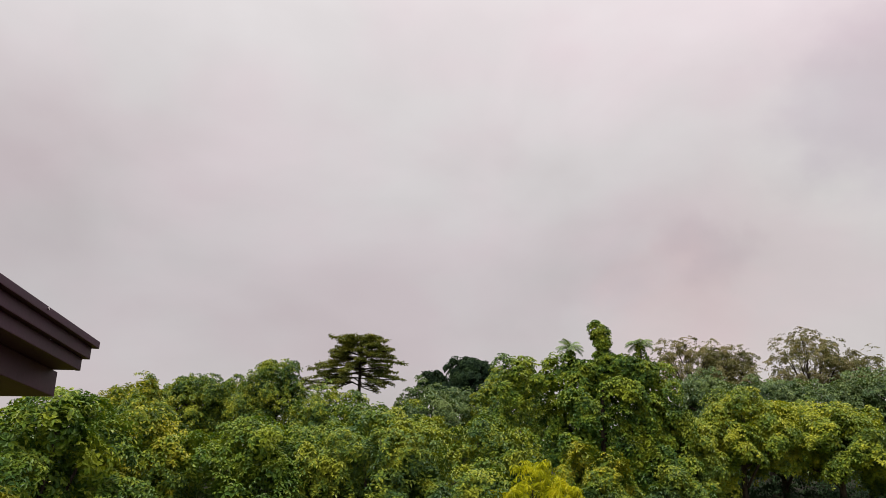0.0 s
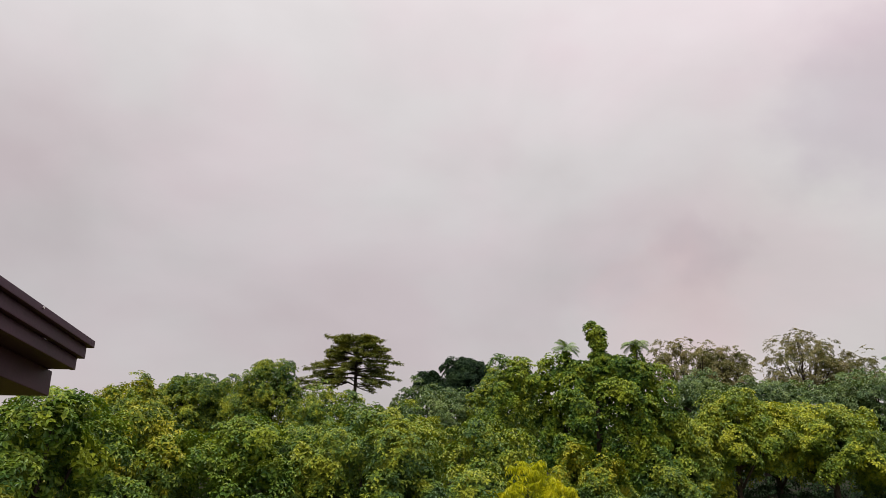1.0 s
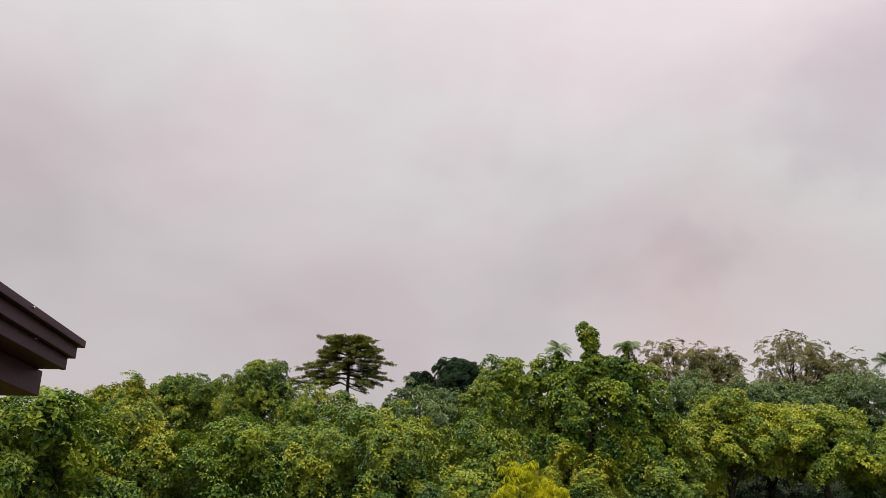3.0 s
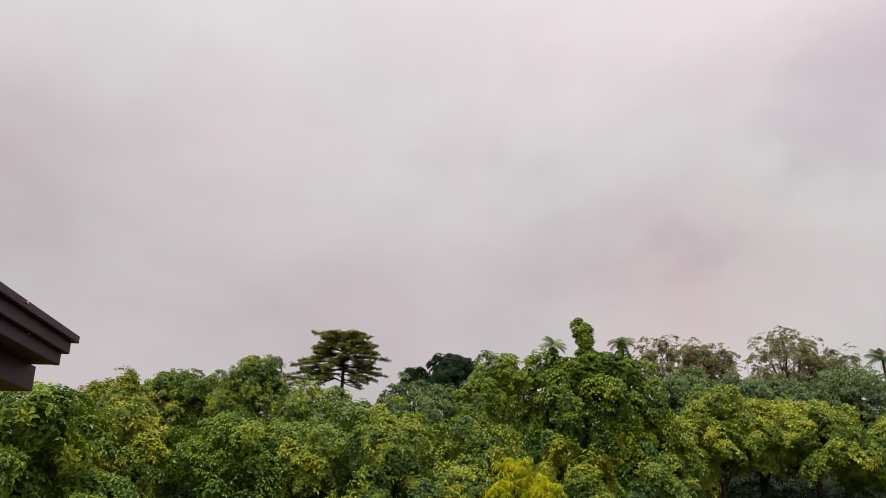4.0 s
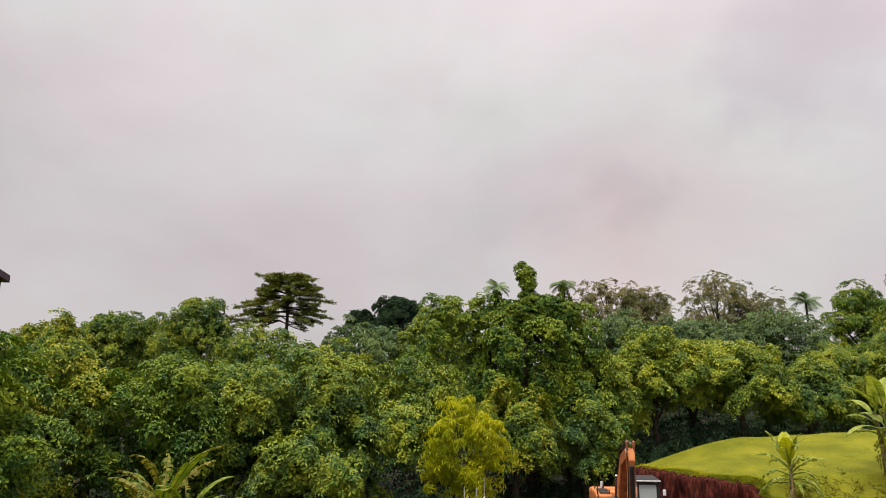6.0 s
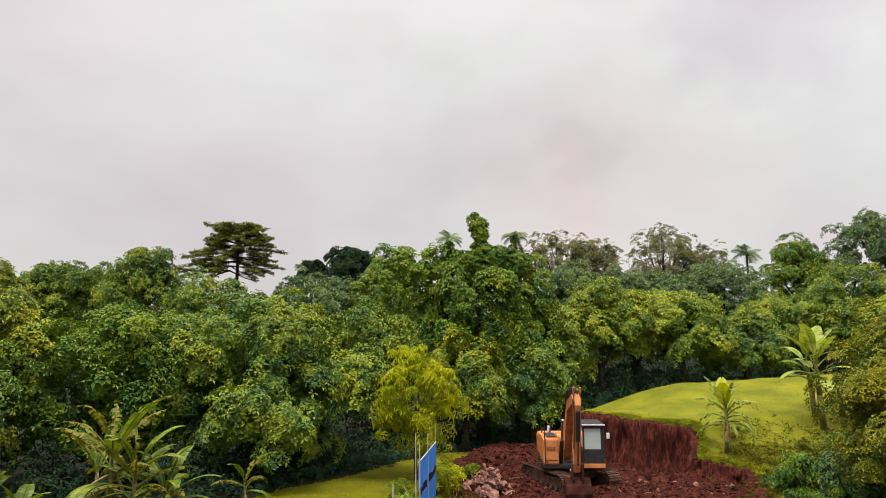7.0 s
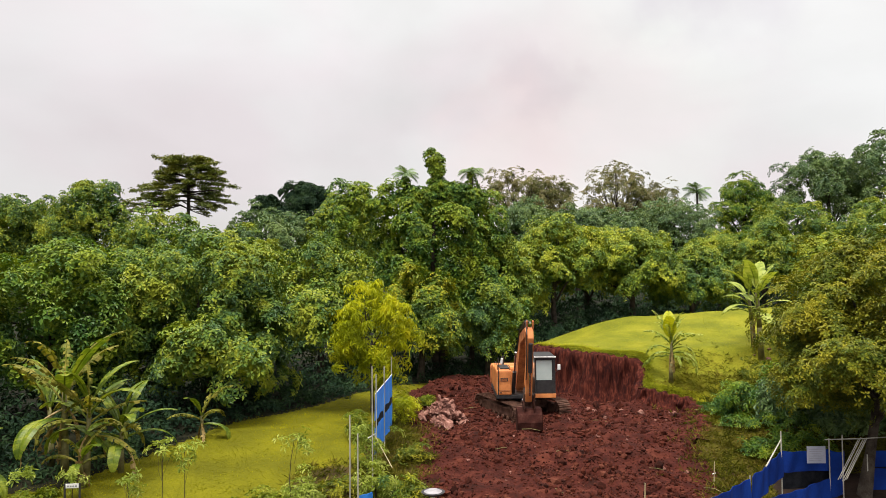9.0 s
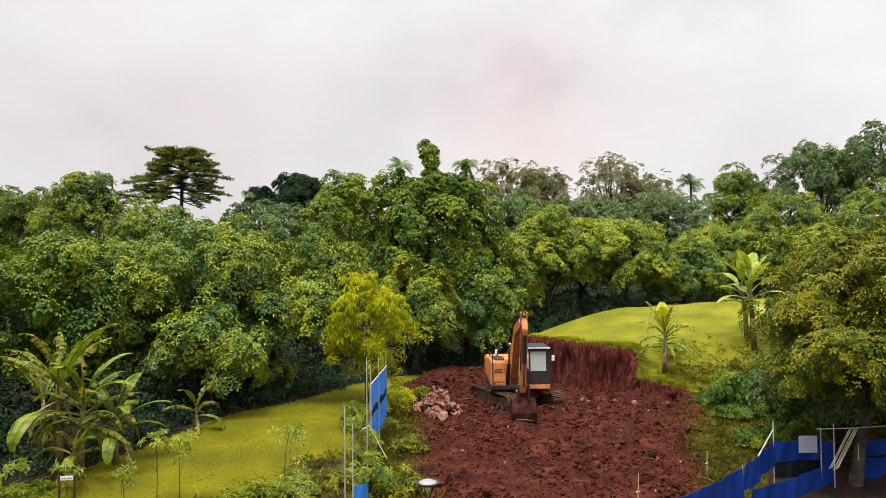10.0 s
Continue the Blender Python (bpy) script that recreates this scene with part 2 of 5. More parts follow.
# dust and the sky's reflection are both put into this pale base colour
GLASS = surface("dusty_sky_pale_glass", [(0.3, (0.488, 0.569, 0.546)), (0.7, (0.568, 0.641, 0.609))], scale=1.3, rough=0.12, bump=0.0, fine=8)
GLASS.node_tree.nodes["Principled BSDF"].inputs["Transmission Weight"].default_value = 0.15
WHITE = surface("white_paint", [(0.3, (0.60, 0.60, 0.58)), (0.7, (0.80, 0.80, 0.78))], scale=5, rough=0.6, bump=0.03)
TARP_LIGHT = surface("light_blue_sheeting", [(0.3, (0.022, 0.195, 0.72)), (0.7, (0.048, 0.300, 0.90))], scale=1.5, rough=0.5, bump=0.1, fine=25)
# the tree's shade over the fence is put into this deep blue
TARP_SHADED = surface("shaded_blue_sheeting", [(0.3, (0.002, 0.018, 0.140)), (0.7, (0.004, 0.034, 0.225))], scale=1.4, rough=0.8, bump=0.15, fine=18)
# black for strips that stand in for dark gaps in the fences
GAP_BLACK = surface("gap_black_sheet", [(0.3, (0.006, 0.007, 0.010)), (0.7, (0.020, 0.022, 0.026))], scale=5, rough=0.8, bump=0.1)
POLE = surface("weathered_and_shaded_pole", [(0.3, (0.26, 0.25, 0.21)), (0.7, (0.48, 0.46, 0.38))], scale=4, rough=0.7, bump=0.1)
BAMBOO = surface("dry_bamboo_pole", [(0.3, (0.30, 0.24, 0.12)), (0.7, (0.50, 0.42, 0.24))], scale=4, rough=0.7, bump=0.1)
ROCK = surface("pink_rubble", [(0.28, (0.105, 0.042, 0.032)), (0.55, (0.240, 0.115, 0.088)), (0.78, (0.420, 0.255, 0.200))], scale=2.6, rough=0.9, bump=0.5, fine=13, spread=0.5)
EAVE = surface("dark_brown_painted_timber", [(0.3, (0.026, 0.007, 0.020)), (0.7, (0.058, 0.016, 0.040))], scale=1.6, rough=0.55, bump=0.05, fine=30)
ROOFING = surface("dark_roof_sheet", [(0.3, (0.030, 0.020, 0.022)), (0.7, (0.060, 0.042, 0.044))], scale=2, rough=0.6, bump=0.05)
STEM = surface("banana_stem", [(0.3, (0.070, 0.055, 0.018)), (0.55, (0.150, 0.140, 0.040)), (0.8, (0.24, 0.20, 0.08))], scale=3, rough=0.7, bump=0.2, fine=18)
CAP = surface("grey_lamp_cap", [(0.3, (0.216, 0.206, 0.216)), (0.7, (0.324, 0.314, 0.324))], scale=5, rough=0.5, bump=0.03)
# a pale sheet dulled to carry the shade under the tree
PAPER_SHADED = surface("shaded_notice_sheet", [(0.3, (0.200, 0.215, 0.270)), (0.7, (0.270, 0.280, 0.330))], scale=3, rough=0.6, bump=0.0)
INK = surface("faded_print", [(0.3, (0.17, 0.17, 0.21)), (0.7, (0.24, 0.24, 0.28))], scale=6, rough=0.7, bump=0.0)


# ---- building helpers
def mesh_object(name, verts, faces, mats, parent=None, smooth=False, index=None):
    me = bpy.data.meshes.new(name)
    verts = np.asarray(verts, dtype=np.float32)
    faces = np.asarray(faces, dtype=np.int32)
    k = faces.shape[1]
    me.vertices.add(len(verts))
    me.vertices.foreach_set("co", verts.ravel())
    me.loops.add(faces.size)
    me.loops.foreach_set("vertex_index", faces.ravel())
    me.polygons.add(len(faces))
    me.polygons.foreach_set("loop_start", np.arange(0, faces.size, k, dtype=np.int32))
    me.update(calc_edges=True)
    for m in (mats if isinstance(mats, (list, tuple)) else [mats]):
        me.materials.append(m)
    me.polygons.foreach_set("use_smooth", np.full(len(faces), bool(smooth)))
    if index is not None:
        me.polygons.foreach_set("material_index", np.asarray(index, dtype=np.int32))
    ob = new(name, me)
    ob.parent = parent
    return ob


def part(name, bm, material, parent=None, label="", smooth=False):
    me = bpy.data.meshes.new(name)
    bm.normal_update()
    if smooth:
        for fc in bm.faces:
            fc.smooth = True
    bm.to_mesh(me)
    bm.free()
    me.materials.append(material)
    ob = new(name, me)
    ob.parent = parent
    return tagged(ob, label) if label else ob


def thing(name, x, y, z, rz=0.0, label="", category="", group="", kind=""):
    ob = new(name)
    ob.matrix_world = pose(x, y, z, 0, 0, rz)
    ob.empty_display_size = 0.2
    return tagged(ob, label, category, group, kind)



# ---- ground
PIT = np.array([(-0.3, 14), (-0.4, 18), (-0.5, 22), (-1.0, 26.6), (-1.6, 31), (-1.7, 36.5), (-0.4, 39.3), (2.4, 40.4),
                (3.9, 38.0), (5.0, 36.2), (6.4, 35.4), (7.2, 34.2), (8.3, 34.1), (8.95, 33.9), (8.62, 32.5), (9.2, 32.1), (9.9, 31.6), (10.5, 31.0),
                (10.3, 29.3), (9.0, 26), (8.2, 23), (7.4, 19), (5.0, 15)])


def pit_distance(x, y):
    """Metres to the rim of the dug field, negative inside."""
    best, inside = np.full(x.shape, 1e9), np.zeros(x.shape, bool)
    for (x0, y0), (x1, y1) in zip(PIT, np.roll(PIT, -1, 0)):
        dx, dy = x1 - x0, y1 - y0
        u = np.clip(((x - x0) * dx + (y - y0) * dy) / (dx * dx + dy * dy), 0, 1)
        best = np.minimum(best, np.hypot(x - x0 - u * dx, y - y0 - u * dy))
        if dy:
            inside ^= ((y0 > y) != (y1 > y)) & (x < dx * (y - y0) / dy + x0)
    return np.where(inside, -best, best)


def ripple(x, y, seed, scale):
    """Smooth value noise, -1 to 1, on arrays."""
    table = np.random.RandomState(seed).uniform(-1, 1, (64, 64))
    u, v = np.asarray(x) * scale, np.asarray(y) * scale
    i, j = np.floor(u).astype(int), np.floor(v).astype(int)
    a, b = u - i, v - j
    a, b = a * a * (3 - 2 * a), b * b * (3 - 2 * b)
    g = lambda p, q: table[p % 64, q % 64]
    return (g(i, j) * (1 - a) + g(i + 1, j) * a) * (1 - b) + (g(i, j + 1) * (1 - a) + g(i + 1, j + 1) * a) * b


def soft_step(u):
    u = np.clip(u, 0, 1)
    return u * u * (3 - 2 * u)


def ground_height(x, y):
    x, y = np.asarray(x, float), np.asarray(y, float)
    low = -0.12 * np.clip(27 - y, 0, 24) + 0.03 * np.clip(y - 44, 0, 60)
    hill = np.interp(0.35 * x + y, [26, 29, 33, 34.8, 37, 41, 46, 50, 62], [0, 0.12, 0.45, 0.85, 2.2, 2.65, 3.5, 4.25, 4.3])
    hill = hill * soft_step((x - 1.8) / 3.0) * (1 - 0.45 * soft_step((x - 7.8) / 1.2) * soft_step((34.8 - y) / 2))
    hill = hill - np.minimum(hill * 0.6, 1.25 * soft_step((11 - x) / 7) * soft_step((y - 37) / 4))
    hill = hill - 0.32 * soft_step((x - 3) / 2) * np.clip(y - 42, 0, 7)
    bank = 0.45 * soft_step((x - 9.0) / 4) * soft_step((30 - y) / 6) * soft_step((y - 23.2) / 2)
    lawn = 0.25 * soft_step((-1.2 - x) / 2) * soft_step((y - 18) / 8) + 0.06 * ripple(x, y, 3, 0.35)
    outside = low + hill + bank + lawn + 0.05 * ripple(x, y, 5, 0.9)
    berm = 0.5 * soft_step((y - 33) / 7) * soft_step((3.5 - x) / 2)
    inside = low + berm + 0.16 * ripple(x, y, 11, 0.8) + 0.11 * ripple(x, y, 12, 1.9) + 0.07 * ripple(x, y, 13, 4.1)
    inside = inside - 0.22 * np.exp(-((x - 3.2) ** 2 + (y - 28.0) ** 2) / 5.0)
    steep = soft_step((x - 3.0) / 1.0) * soft_step((y - 30.2) / 1.0)
    d = pit_distance(x, y) + (1 - steep) * (0.20 * ripple(x, y, 21, 1.1) + 0.08 * ripple(x, y, 22, 2.6) + 0.6) - 0.1 * steep
    width = 1.2 * (1 - steep) + 0.40 * steep
    w = soft_step(d / width)
    return inside * (1 - w) + outside * w


def steps_of(*runs):
    out = []
    for a, b, s in runs:
        out += list(np.arange(a, b, s))
    return np.array(out + [runs[-1][1]])


gx = steps_of((-2400, -200, 400), (-200, -60, 20), (-60, -24, 2.0), (-24, -16, 0.4), (-16, -4, 0.2), (-4, 13, 0.14), (13, 30, 0.4), (30, 70, 2.0), (70, 200, 20), (200, 2600, 400))
gy = steps_of((-600, -60, 90), (-60, 8, 4), (8, 17, 0.5), (17, 42, 0.14), (42, 60, 0.6), (60, 110, 5), (110, 300, 30), (300, 3100, 400))
GX, GY = np.meshgrid(gx, gy)
GZ = ground_height(GX, GY)
nx, ny = len(gx), len(gy)
ids = np.arange(nx * ny).reshape(ny, nx)
quads = np.stack([ids[:-1, :-1], ids[:-1, 1:], ids[1:, 1:], ids[1:, :-1]], -1).reshape(-1, 4)
qx, qy = GX.ravel()[quads].mean(1), GY.ravel()[quads].mean(1)
cut = soft_step((qx - 3.0) / 1.0) * soft_step((qy - 30.2) / 1.0)
rim = pit_distance(qx, qy) + (1 - cut) * (0.20 * ripple(qx, qy, 21, 1.1) + 0.35 * ripple(qx, qy, 33, 0.6) + 0.15 * ripple(qx, qy, 31, 2.5)) + 0.12 * cut * ripple(qx, qy, 32, 3.0) + 0.02 * cut


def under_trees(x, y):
    """True on the forest floor behind the edge of the wood, painted dark for shade."""
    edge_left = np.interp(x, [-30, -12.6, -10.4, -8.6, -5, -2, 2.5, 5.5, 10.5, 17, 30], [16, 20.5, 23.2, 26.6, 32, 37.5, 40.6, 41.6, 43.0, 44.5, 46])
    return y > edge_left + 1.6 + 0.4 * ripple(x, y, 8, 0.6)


rough_side = ((qx > 7.2 + 0.6 * ripple(qx, qy, 71, 0.7)) & (0.35 * qx + qy < 31.4 + 1.5 * ripple(qx, qy, 72, 0.5))) | ((qx > -2.9 + 0.5 * ripple(qx, qy, 73, 0.8)) & (qx < 1) & (qy < 31))
rough_side |= (qy < 20.6 + 0.7 * ripple(qx, qy, 74, 0.5)) & (qx > -7.5)
# unseen ground nearer than 12 m is darkened to cut light bounced upwards
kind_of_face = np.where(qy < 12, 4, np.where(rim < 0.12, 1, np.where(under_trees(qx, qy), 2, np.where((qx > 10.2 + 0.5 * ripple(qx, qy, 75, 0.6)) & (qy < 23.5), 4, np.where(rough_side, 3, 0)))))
bare = ((qx + 3.8) / 1.25) ** 2 + ((qy - 21.9) / 1.7) ** 2 + 0.5 * ripple(qx, qy, 77, 1.3) + 0.3 * ripple(qx, qy, 78, 3.1) < 0.9
kind_of_face = np.where(bare & (kind_of_face != 1), 5, kind_of_face)
kind_of_face = np.where((kind_of_face == 0) & (qx > 2.5) & (0.35 * qx + qy > 36.6 + 0.9 * ripple(qx, qy, 79, 0.7)), 6, kind_of_face)
ground = mesh_object("ground", np.stack([GX.ravel(), GY.ravel(), GZ.ravel()], 1), quads, [TURF, SOIL, LITTER_SHADED, BANK, DARKENED_DIRT, BARE, TURF_PALE], smooth=True, index=kind_of_face)
tagged(ground, "grassy sloping ground with a dug field of red soil and a cut bank", "ground", kind="structure")


# ---- the cut bank: a scraped wall of red earth round the back of the field
def cut_bank():
    line = PIT[7:20]
    pts, out = [], []
    for (x0, y0), (x1, y1) in zip(line[:-1], line[1:]):
        n = max(2, int(math.hypot(x1 - x0, y1 - y0) / 0.055))
        for k in range(n):
            u = k / n
            pts.append((x0 + (x1 - x0) * u, y0 + (y1 - y0) * u))
    pts = np.array(pts)
    for _ in range(6):
        pts[1:-1] = (pts[:-2] + pts[1:-1] * 2 + pts[2:]) / 4
    tang = np.gradient(pts, axis=0)
    tang /= np.linalg.norm(tang, axis=1, keepdims=True)
    # outwards is to the left of a clockwise rim
    outw = np.stack([-tang[:, 1], tang[:, 0]], 1)
    s = np.concatenate([[0], np.cumsum(np.linalg.norm(np.diff(pts, axis=0), axis=1))])
    foot, brow = pts - outw * 0.42, pts + outw * 0.62
    z_low = ground_height(foot[:, 0], foot[:, 1]) - 0.12
    z_top = ground_height(brow[:, 0], brow[:, 1])
    z_top = z_top + 0.05 + 0.10 * ripple(s, s * 0, 81, 1.6) + 0.09 * ripple(s, s * 0, 82, 6.0)
    rows = 13
    verts = []
    for j in range(rows):
        u = j / (rows - 1)
        z = z_low + (z_top - z_low) * u
        lean_ = -0.50 + 0.62 * min(1.0, u * 1.15) ** 0.6
        groove = 0.28 * (0.4 - np.abs(ripple(s, s * 0 + u * 0.4, 83, 2.6))) + 0.22 * (0.35 - np.abs(ripple(s, s * 0 + u * 0.3, 86, 5.0))) + 0.09 * ripple(s, s * 0 + u * 0.5, 84, 9.0) + 0.06 * ripple(s, z * 3.0, 85, 2.0)
        groove = groove * (0.4 + 0.6 * math.sin(math.pi * min(1, u * 1.05)))
        if j == rows - 1:
            lean_ += 0.5
        q = pts + outw * (lean_ + groove)[:, None]
        verts.append(np.stack([q[:, 0], q[:, 1], z - (0.10 if j == rows - 1 else 0)], 1))
    n = len(pts)
    ids_ = np.arange(rows * n).reshape(rows, n)
    f = np.stack([ids_[:-1, :-1], ids_[:-1, 1:], ids_[1:, 1:], ids_[1:, :-1]], -1).reshape(-1, 4)
    ob = mesh_object("cut_bank", np.concatenate(verts), f, CUT_EARTH, smooth=True)
    tagged(ob, "scraped cut bank of dark red earth under the grass edge", "earth bank", kind="structure")


cut_bank()



# ---- trees
def unit(v):
    return v / np.maximum(np.linalg.norm(v, axis=-1, keepdims=True), 1e-9)


def leaf_faces(count):
    """Two triangles for every four corners of a leaflet."""
    a = np.arange(count // 4)[:, None] * 4
    return np.concatenate([a + [0, 1, 2], a + [0, 2, 3]], 1).reshape(-1, 3)


def sprays(rng, p, n, leaflets, length, width, droop, spread=1.0, fold=0.22, jitter=0.18):
    """Whorls of folded leaflets round the points p, facing n."""
    count = len(p)
    n = unit(n + rng.normal(0, jitter, n.shape))
    side = unit(np.cross(n, unit(rng.normal(size=n.shape))))
    other = np.cross(n, side)
    k = np.arange(leaflets)[None, :]
    ang = 2 * np.pi * spread * (k / leaflets) + rng.uniform(0, 6.28, (count, 1)) + rng.normal(0, 0.25, (count, leaflets))
    dr = droop + rng.normal(0, 0.18, ang.shape)
    out = side[:, None] * np.cos(ang)[..., None] + other[:, None] * np.sin(ang)[..., None]
    d = out * np.cos(dr)[..., None] - n[:, None] * np.sin(dr)[..., None]
    d[..., 2] -= 0.05
    d = unit(d)
    ln = (length * rng.uniform(0.65, 1.25, ang.shape))[..., None]
    wd = (width * rng.uniform(0.75, 1.25, ang.shape))[..., None]
    w = unit(np.cross(d, n[:, None]))
    up = np.cross(w, d)
    base = p[:, None] + d * ln * 0.12
    mid = base + d * ln * 0.52
    tip = base + d * ln - up * ln * 0.13
    left, right = mid + w * wd * 0.5 + up * wd * fold, mid - w * wd * 0.5 + up * wd * fold
    verts = np.stack([base, right, tip, left], 2).reshape(-1, 3)
    return verts, leaf_faces(len(verts))


def lobes_in(rng, c, r, count, size=0.42, low=-0.55):
    """Lumps that make up a crown of half-sizes r round c."""
    c, r = np.array(c, float), np.array(r, float)
    out = [(c, r * 0.62)]
    for i in range(count):
        z = low + (1.0 - low) * ((i + 0.5) / count)
        a = i * 2.39996 + rng.uniform(-0.4, 0.4)
        h = math.sqrt(max(0.0, 1 - z * z))
        at = np.array((h * math.cos(a), h * math.sin(a), z))
        s = size * rng.uniform(0.75, 1.2)
        out.append((c + r * at * (1.0 - s * 0.85), r * s * np.array((1.1, 1.1, 0.85))))
    return out


def crown_points(rng, lobes, count, inner=0.0, below=-0.5):
    """Points and outward directions on the lumps, where no other lump covers them."""
    area = np.array([(l[1][0] * l[1][1] * l[1][2]) ** (2 / 3) for l in lobes])
    pick = rng.choice(len(lobes), int(count * 2.2), p=area / area.sum())
    cs, rs = np.array([l[0] for l in lobes])[pick], np.array([l[1] for l in lobes])[pick]
    u = unit(rng.normal(size=cs.shape))
    deep = 1 - np.abs(rng.normal(0, 0.10 + inner, len(u)))
    p = cs + rs * u * deep[:, None]
    keep = u[:, 2] > below
    for c, r in lobes:
        keep &= (((p - c) / r) ** 2).sum(1) > 0.72 - inner
    p, u = p[keep][:count], unit(u / rs)[keep][:count]
    return p, u


def limb_mesh(rng, base, top, tips, girth):
    """A tapered, slightly crooked trunk and its boughs, as tubes."""
    verts, faces = [], []

    def tube(a, b, r0, r1, rings=5, sides=7):
        a, b = np.array(a, float), np.array(b, float)
        axis = unit((b - a)[None])[0]
        s = unit(np.cross(axis, (0.31, 0.9, 0.2))[None])[0]
        o = np.cross(axis, s)
        bend = rng.normal(0, 0.04, 3) * np.linalg.norm(b - a)
        start = len(verts)
        for i in range(rings):
            u = i / (rings - 1)
            c = a + (b - a) * u + bend * math.sin(u * math.pi)
            rr = r0 + (r1 - r0) * u
            if i == 0 and r0 == girth:
                rr *= 1.35
            for k in range(sides):
                t = 2 * math.pi * k / sides
                verts.append(c + (s * math.cos(t) + o * math.sin(t)) * rr * (1 + 0.1 * math.sin(3 * t + i)))
        for i in range(rings - 1):
            for k in range(sides):
                q = start + i * sides + k
                q2 = start + i * sides + (k + 1) % sides
                faces.append((q, q2, q2 + sides, q + sides))

    tube(base, top, girth, girth * 0.55)
    for tip in tips:
        u = rng.uniform(0.45, 0.95)
        a = np.array(base) + (np.array(top) - np.array(base)) * u
        r = girth * (1 - 0.5 * u) * rng.uniform(0.45, 0.65)
        tip = np.array(tip)
        knee = a + (tip - a) * 0.55 + np.array((0, 0, 0.12 * np.linalg.norm((tip - a)[:2])))
        tube(a, knee, r, r * 0.7, 4, 6)
        tube(knee, tip, r * 0.7, r * 0.2, 4, 6)
        for q in range(2):
            e = tip + rng.normal(0, 0.10, 3) * np.linalg.norm((tip - a)[:2])
            tube(knee, e, r * 0.5, r * 0.12, 3, 5)
    return verts, faces


def pads_on(rng, p, u, radius, each, arch=0.8):
    """Bough ends: flat drooping umbrellas of leaf whorls at the points p."""
    n = len(p)
    r = radius * rng.uniform(0.55, 1.35, n)
    tilt = unit(u * np.array((1, 1, 0.6)) + np.array((0, 0, 0.75)) + rng.normal(0, 0.15, p.shape))
    s = unit(np.cross(tilt, rng.normal(size=p.shape)))
    o = np.cross(tilt, s)
    rho = np.sqrt(rng.uniform(0, 1, (n, each)))
    a = rng.uniform(0, 6.283, (n, each))
    lop = 1 + 0.35 * np.sin(a * 2 + rng.uniform(0, 6.28, (n, 1)))
    flat = (s[:, None] * np.cos(a)[..., None] + o[:, None] * np.sin(a)[..., None]) * (rho * lop * r[:, None])[..., None]
    drop = -(rho ** 2) * arch * r[:, None] + rng.normal(0, 0.10, rho.shape) * r[:, None]
    q = p[:, None] + flat + tilt[:, None] * drop[..., None]
    nn = tilt[:, None] * 0.50 + np.array((0, 0, 0.50)) + u[:, None] * 0.35 + flat / np.maximum(r[:, None, None], 1e-6) * 0.45
    return q.reshape(-1, 3), unit(nn.reshape(-1, 3))


def tree(seed, x, y, crown, leaf, pads, label, lumps=14, leaflets=6, length=0.30, width=0.10, droop=0.35, each=16, pad=0.75,
         girth=0.22, size=0.42, low=-0.8, below=-0.75, extra=(), category="tree", name="tree", group="", core=0.5, boughs=9, wild=0.12, bark=None, arch=0.8, hollow=None):
    """One tree at x, y. crown: centre offset x, y, centre height, half-sizes x, y, z."""
    rng = np.random.RandomState(seed)
    z0 = float(ground_height(x, y)) - 0.1
    ob = thing(name, x, y, z0, 0, label, category, group)
    c = np.array((crown[0], crown[1], crown[2] - z0))
    lobes = lobes_in(rng, c, crown[3:6], lumps, size, low) if lumps else []
    lobes += [(np.array((e[0], e[1], e[2] - z0)), np.array(e[3:6])) for e in extra]
    tips = [l[0] for l in lobes[1:]]
    rng.shuffle(tips)
    v, f = limb_mesh(rng, (0, 0, 0.0), c + np.array((0, 0, -0.1 * crown[5])), tips[:boughs], girth)
    mesh_object("trunk", v, f, bark or BARK, ob, smooth=True)
    p, u = crown_points(rng, lobes, pads, 0.03, below)
    p = p + u * np.abs(rng.normal(0, wild, (len(p), 1))) * np.mean(crown[3:6]) - u * pad * 0.25
    if hollow:
        # a recess where the boughs hang bare
        open_at, open_size = np.array((hollow[0], hollow[1], hollow[2] - z0)), np.array(hollow[3:6])
        keep = (((p - open_at) / open_size) ** 2).sum(1) > 1
        p, u = p[keep], u[keep]
    if pad >= 0.6:
        # on the big trees the bough ends stand apart, with dark gaps between them
        p, u, each = p[::2], u[::2], int(each * 1.9)
    p, u = pads_on(rng, p, u, pad, each, arch)
    v1, f1 = sprays(rng, p, u, leaflets, length, width, droop)
    if core:
        # the inner, older leaves that close the crown
        p2, u2 = crown_points(rng, [(a, b * 0.60) for a, b in lobes], int(pads * each * core * 0.22), 0.12, -0.95)
        if hollow:
            keep = (((p2 - open_at) / open_size) ** 2).sum(1) > 1
            p2, u2 = p2[keep], u2[keep]
        v2, f2 = sprays(rng, p2, u2 + np.array((0, 0, 0.3)), max(4, leaflets - 2), length * 1.3, width * 1.5, droop)
        v1, f1 = np.concatenate([v1, v2]), np.concatenate([f1, f2 + len(v1)])
    v1[:, 2] = np.maximum(v1[:, 2], 0.15)
    mesh_object("crown", v1, f1, leaf, ob)
    return ob


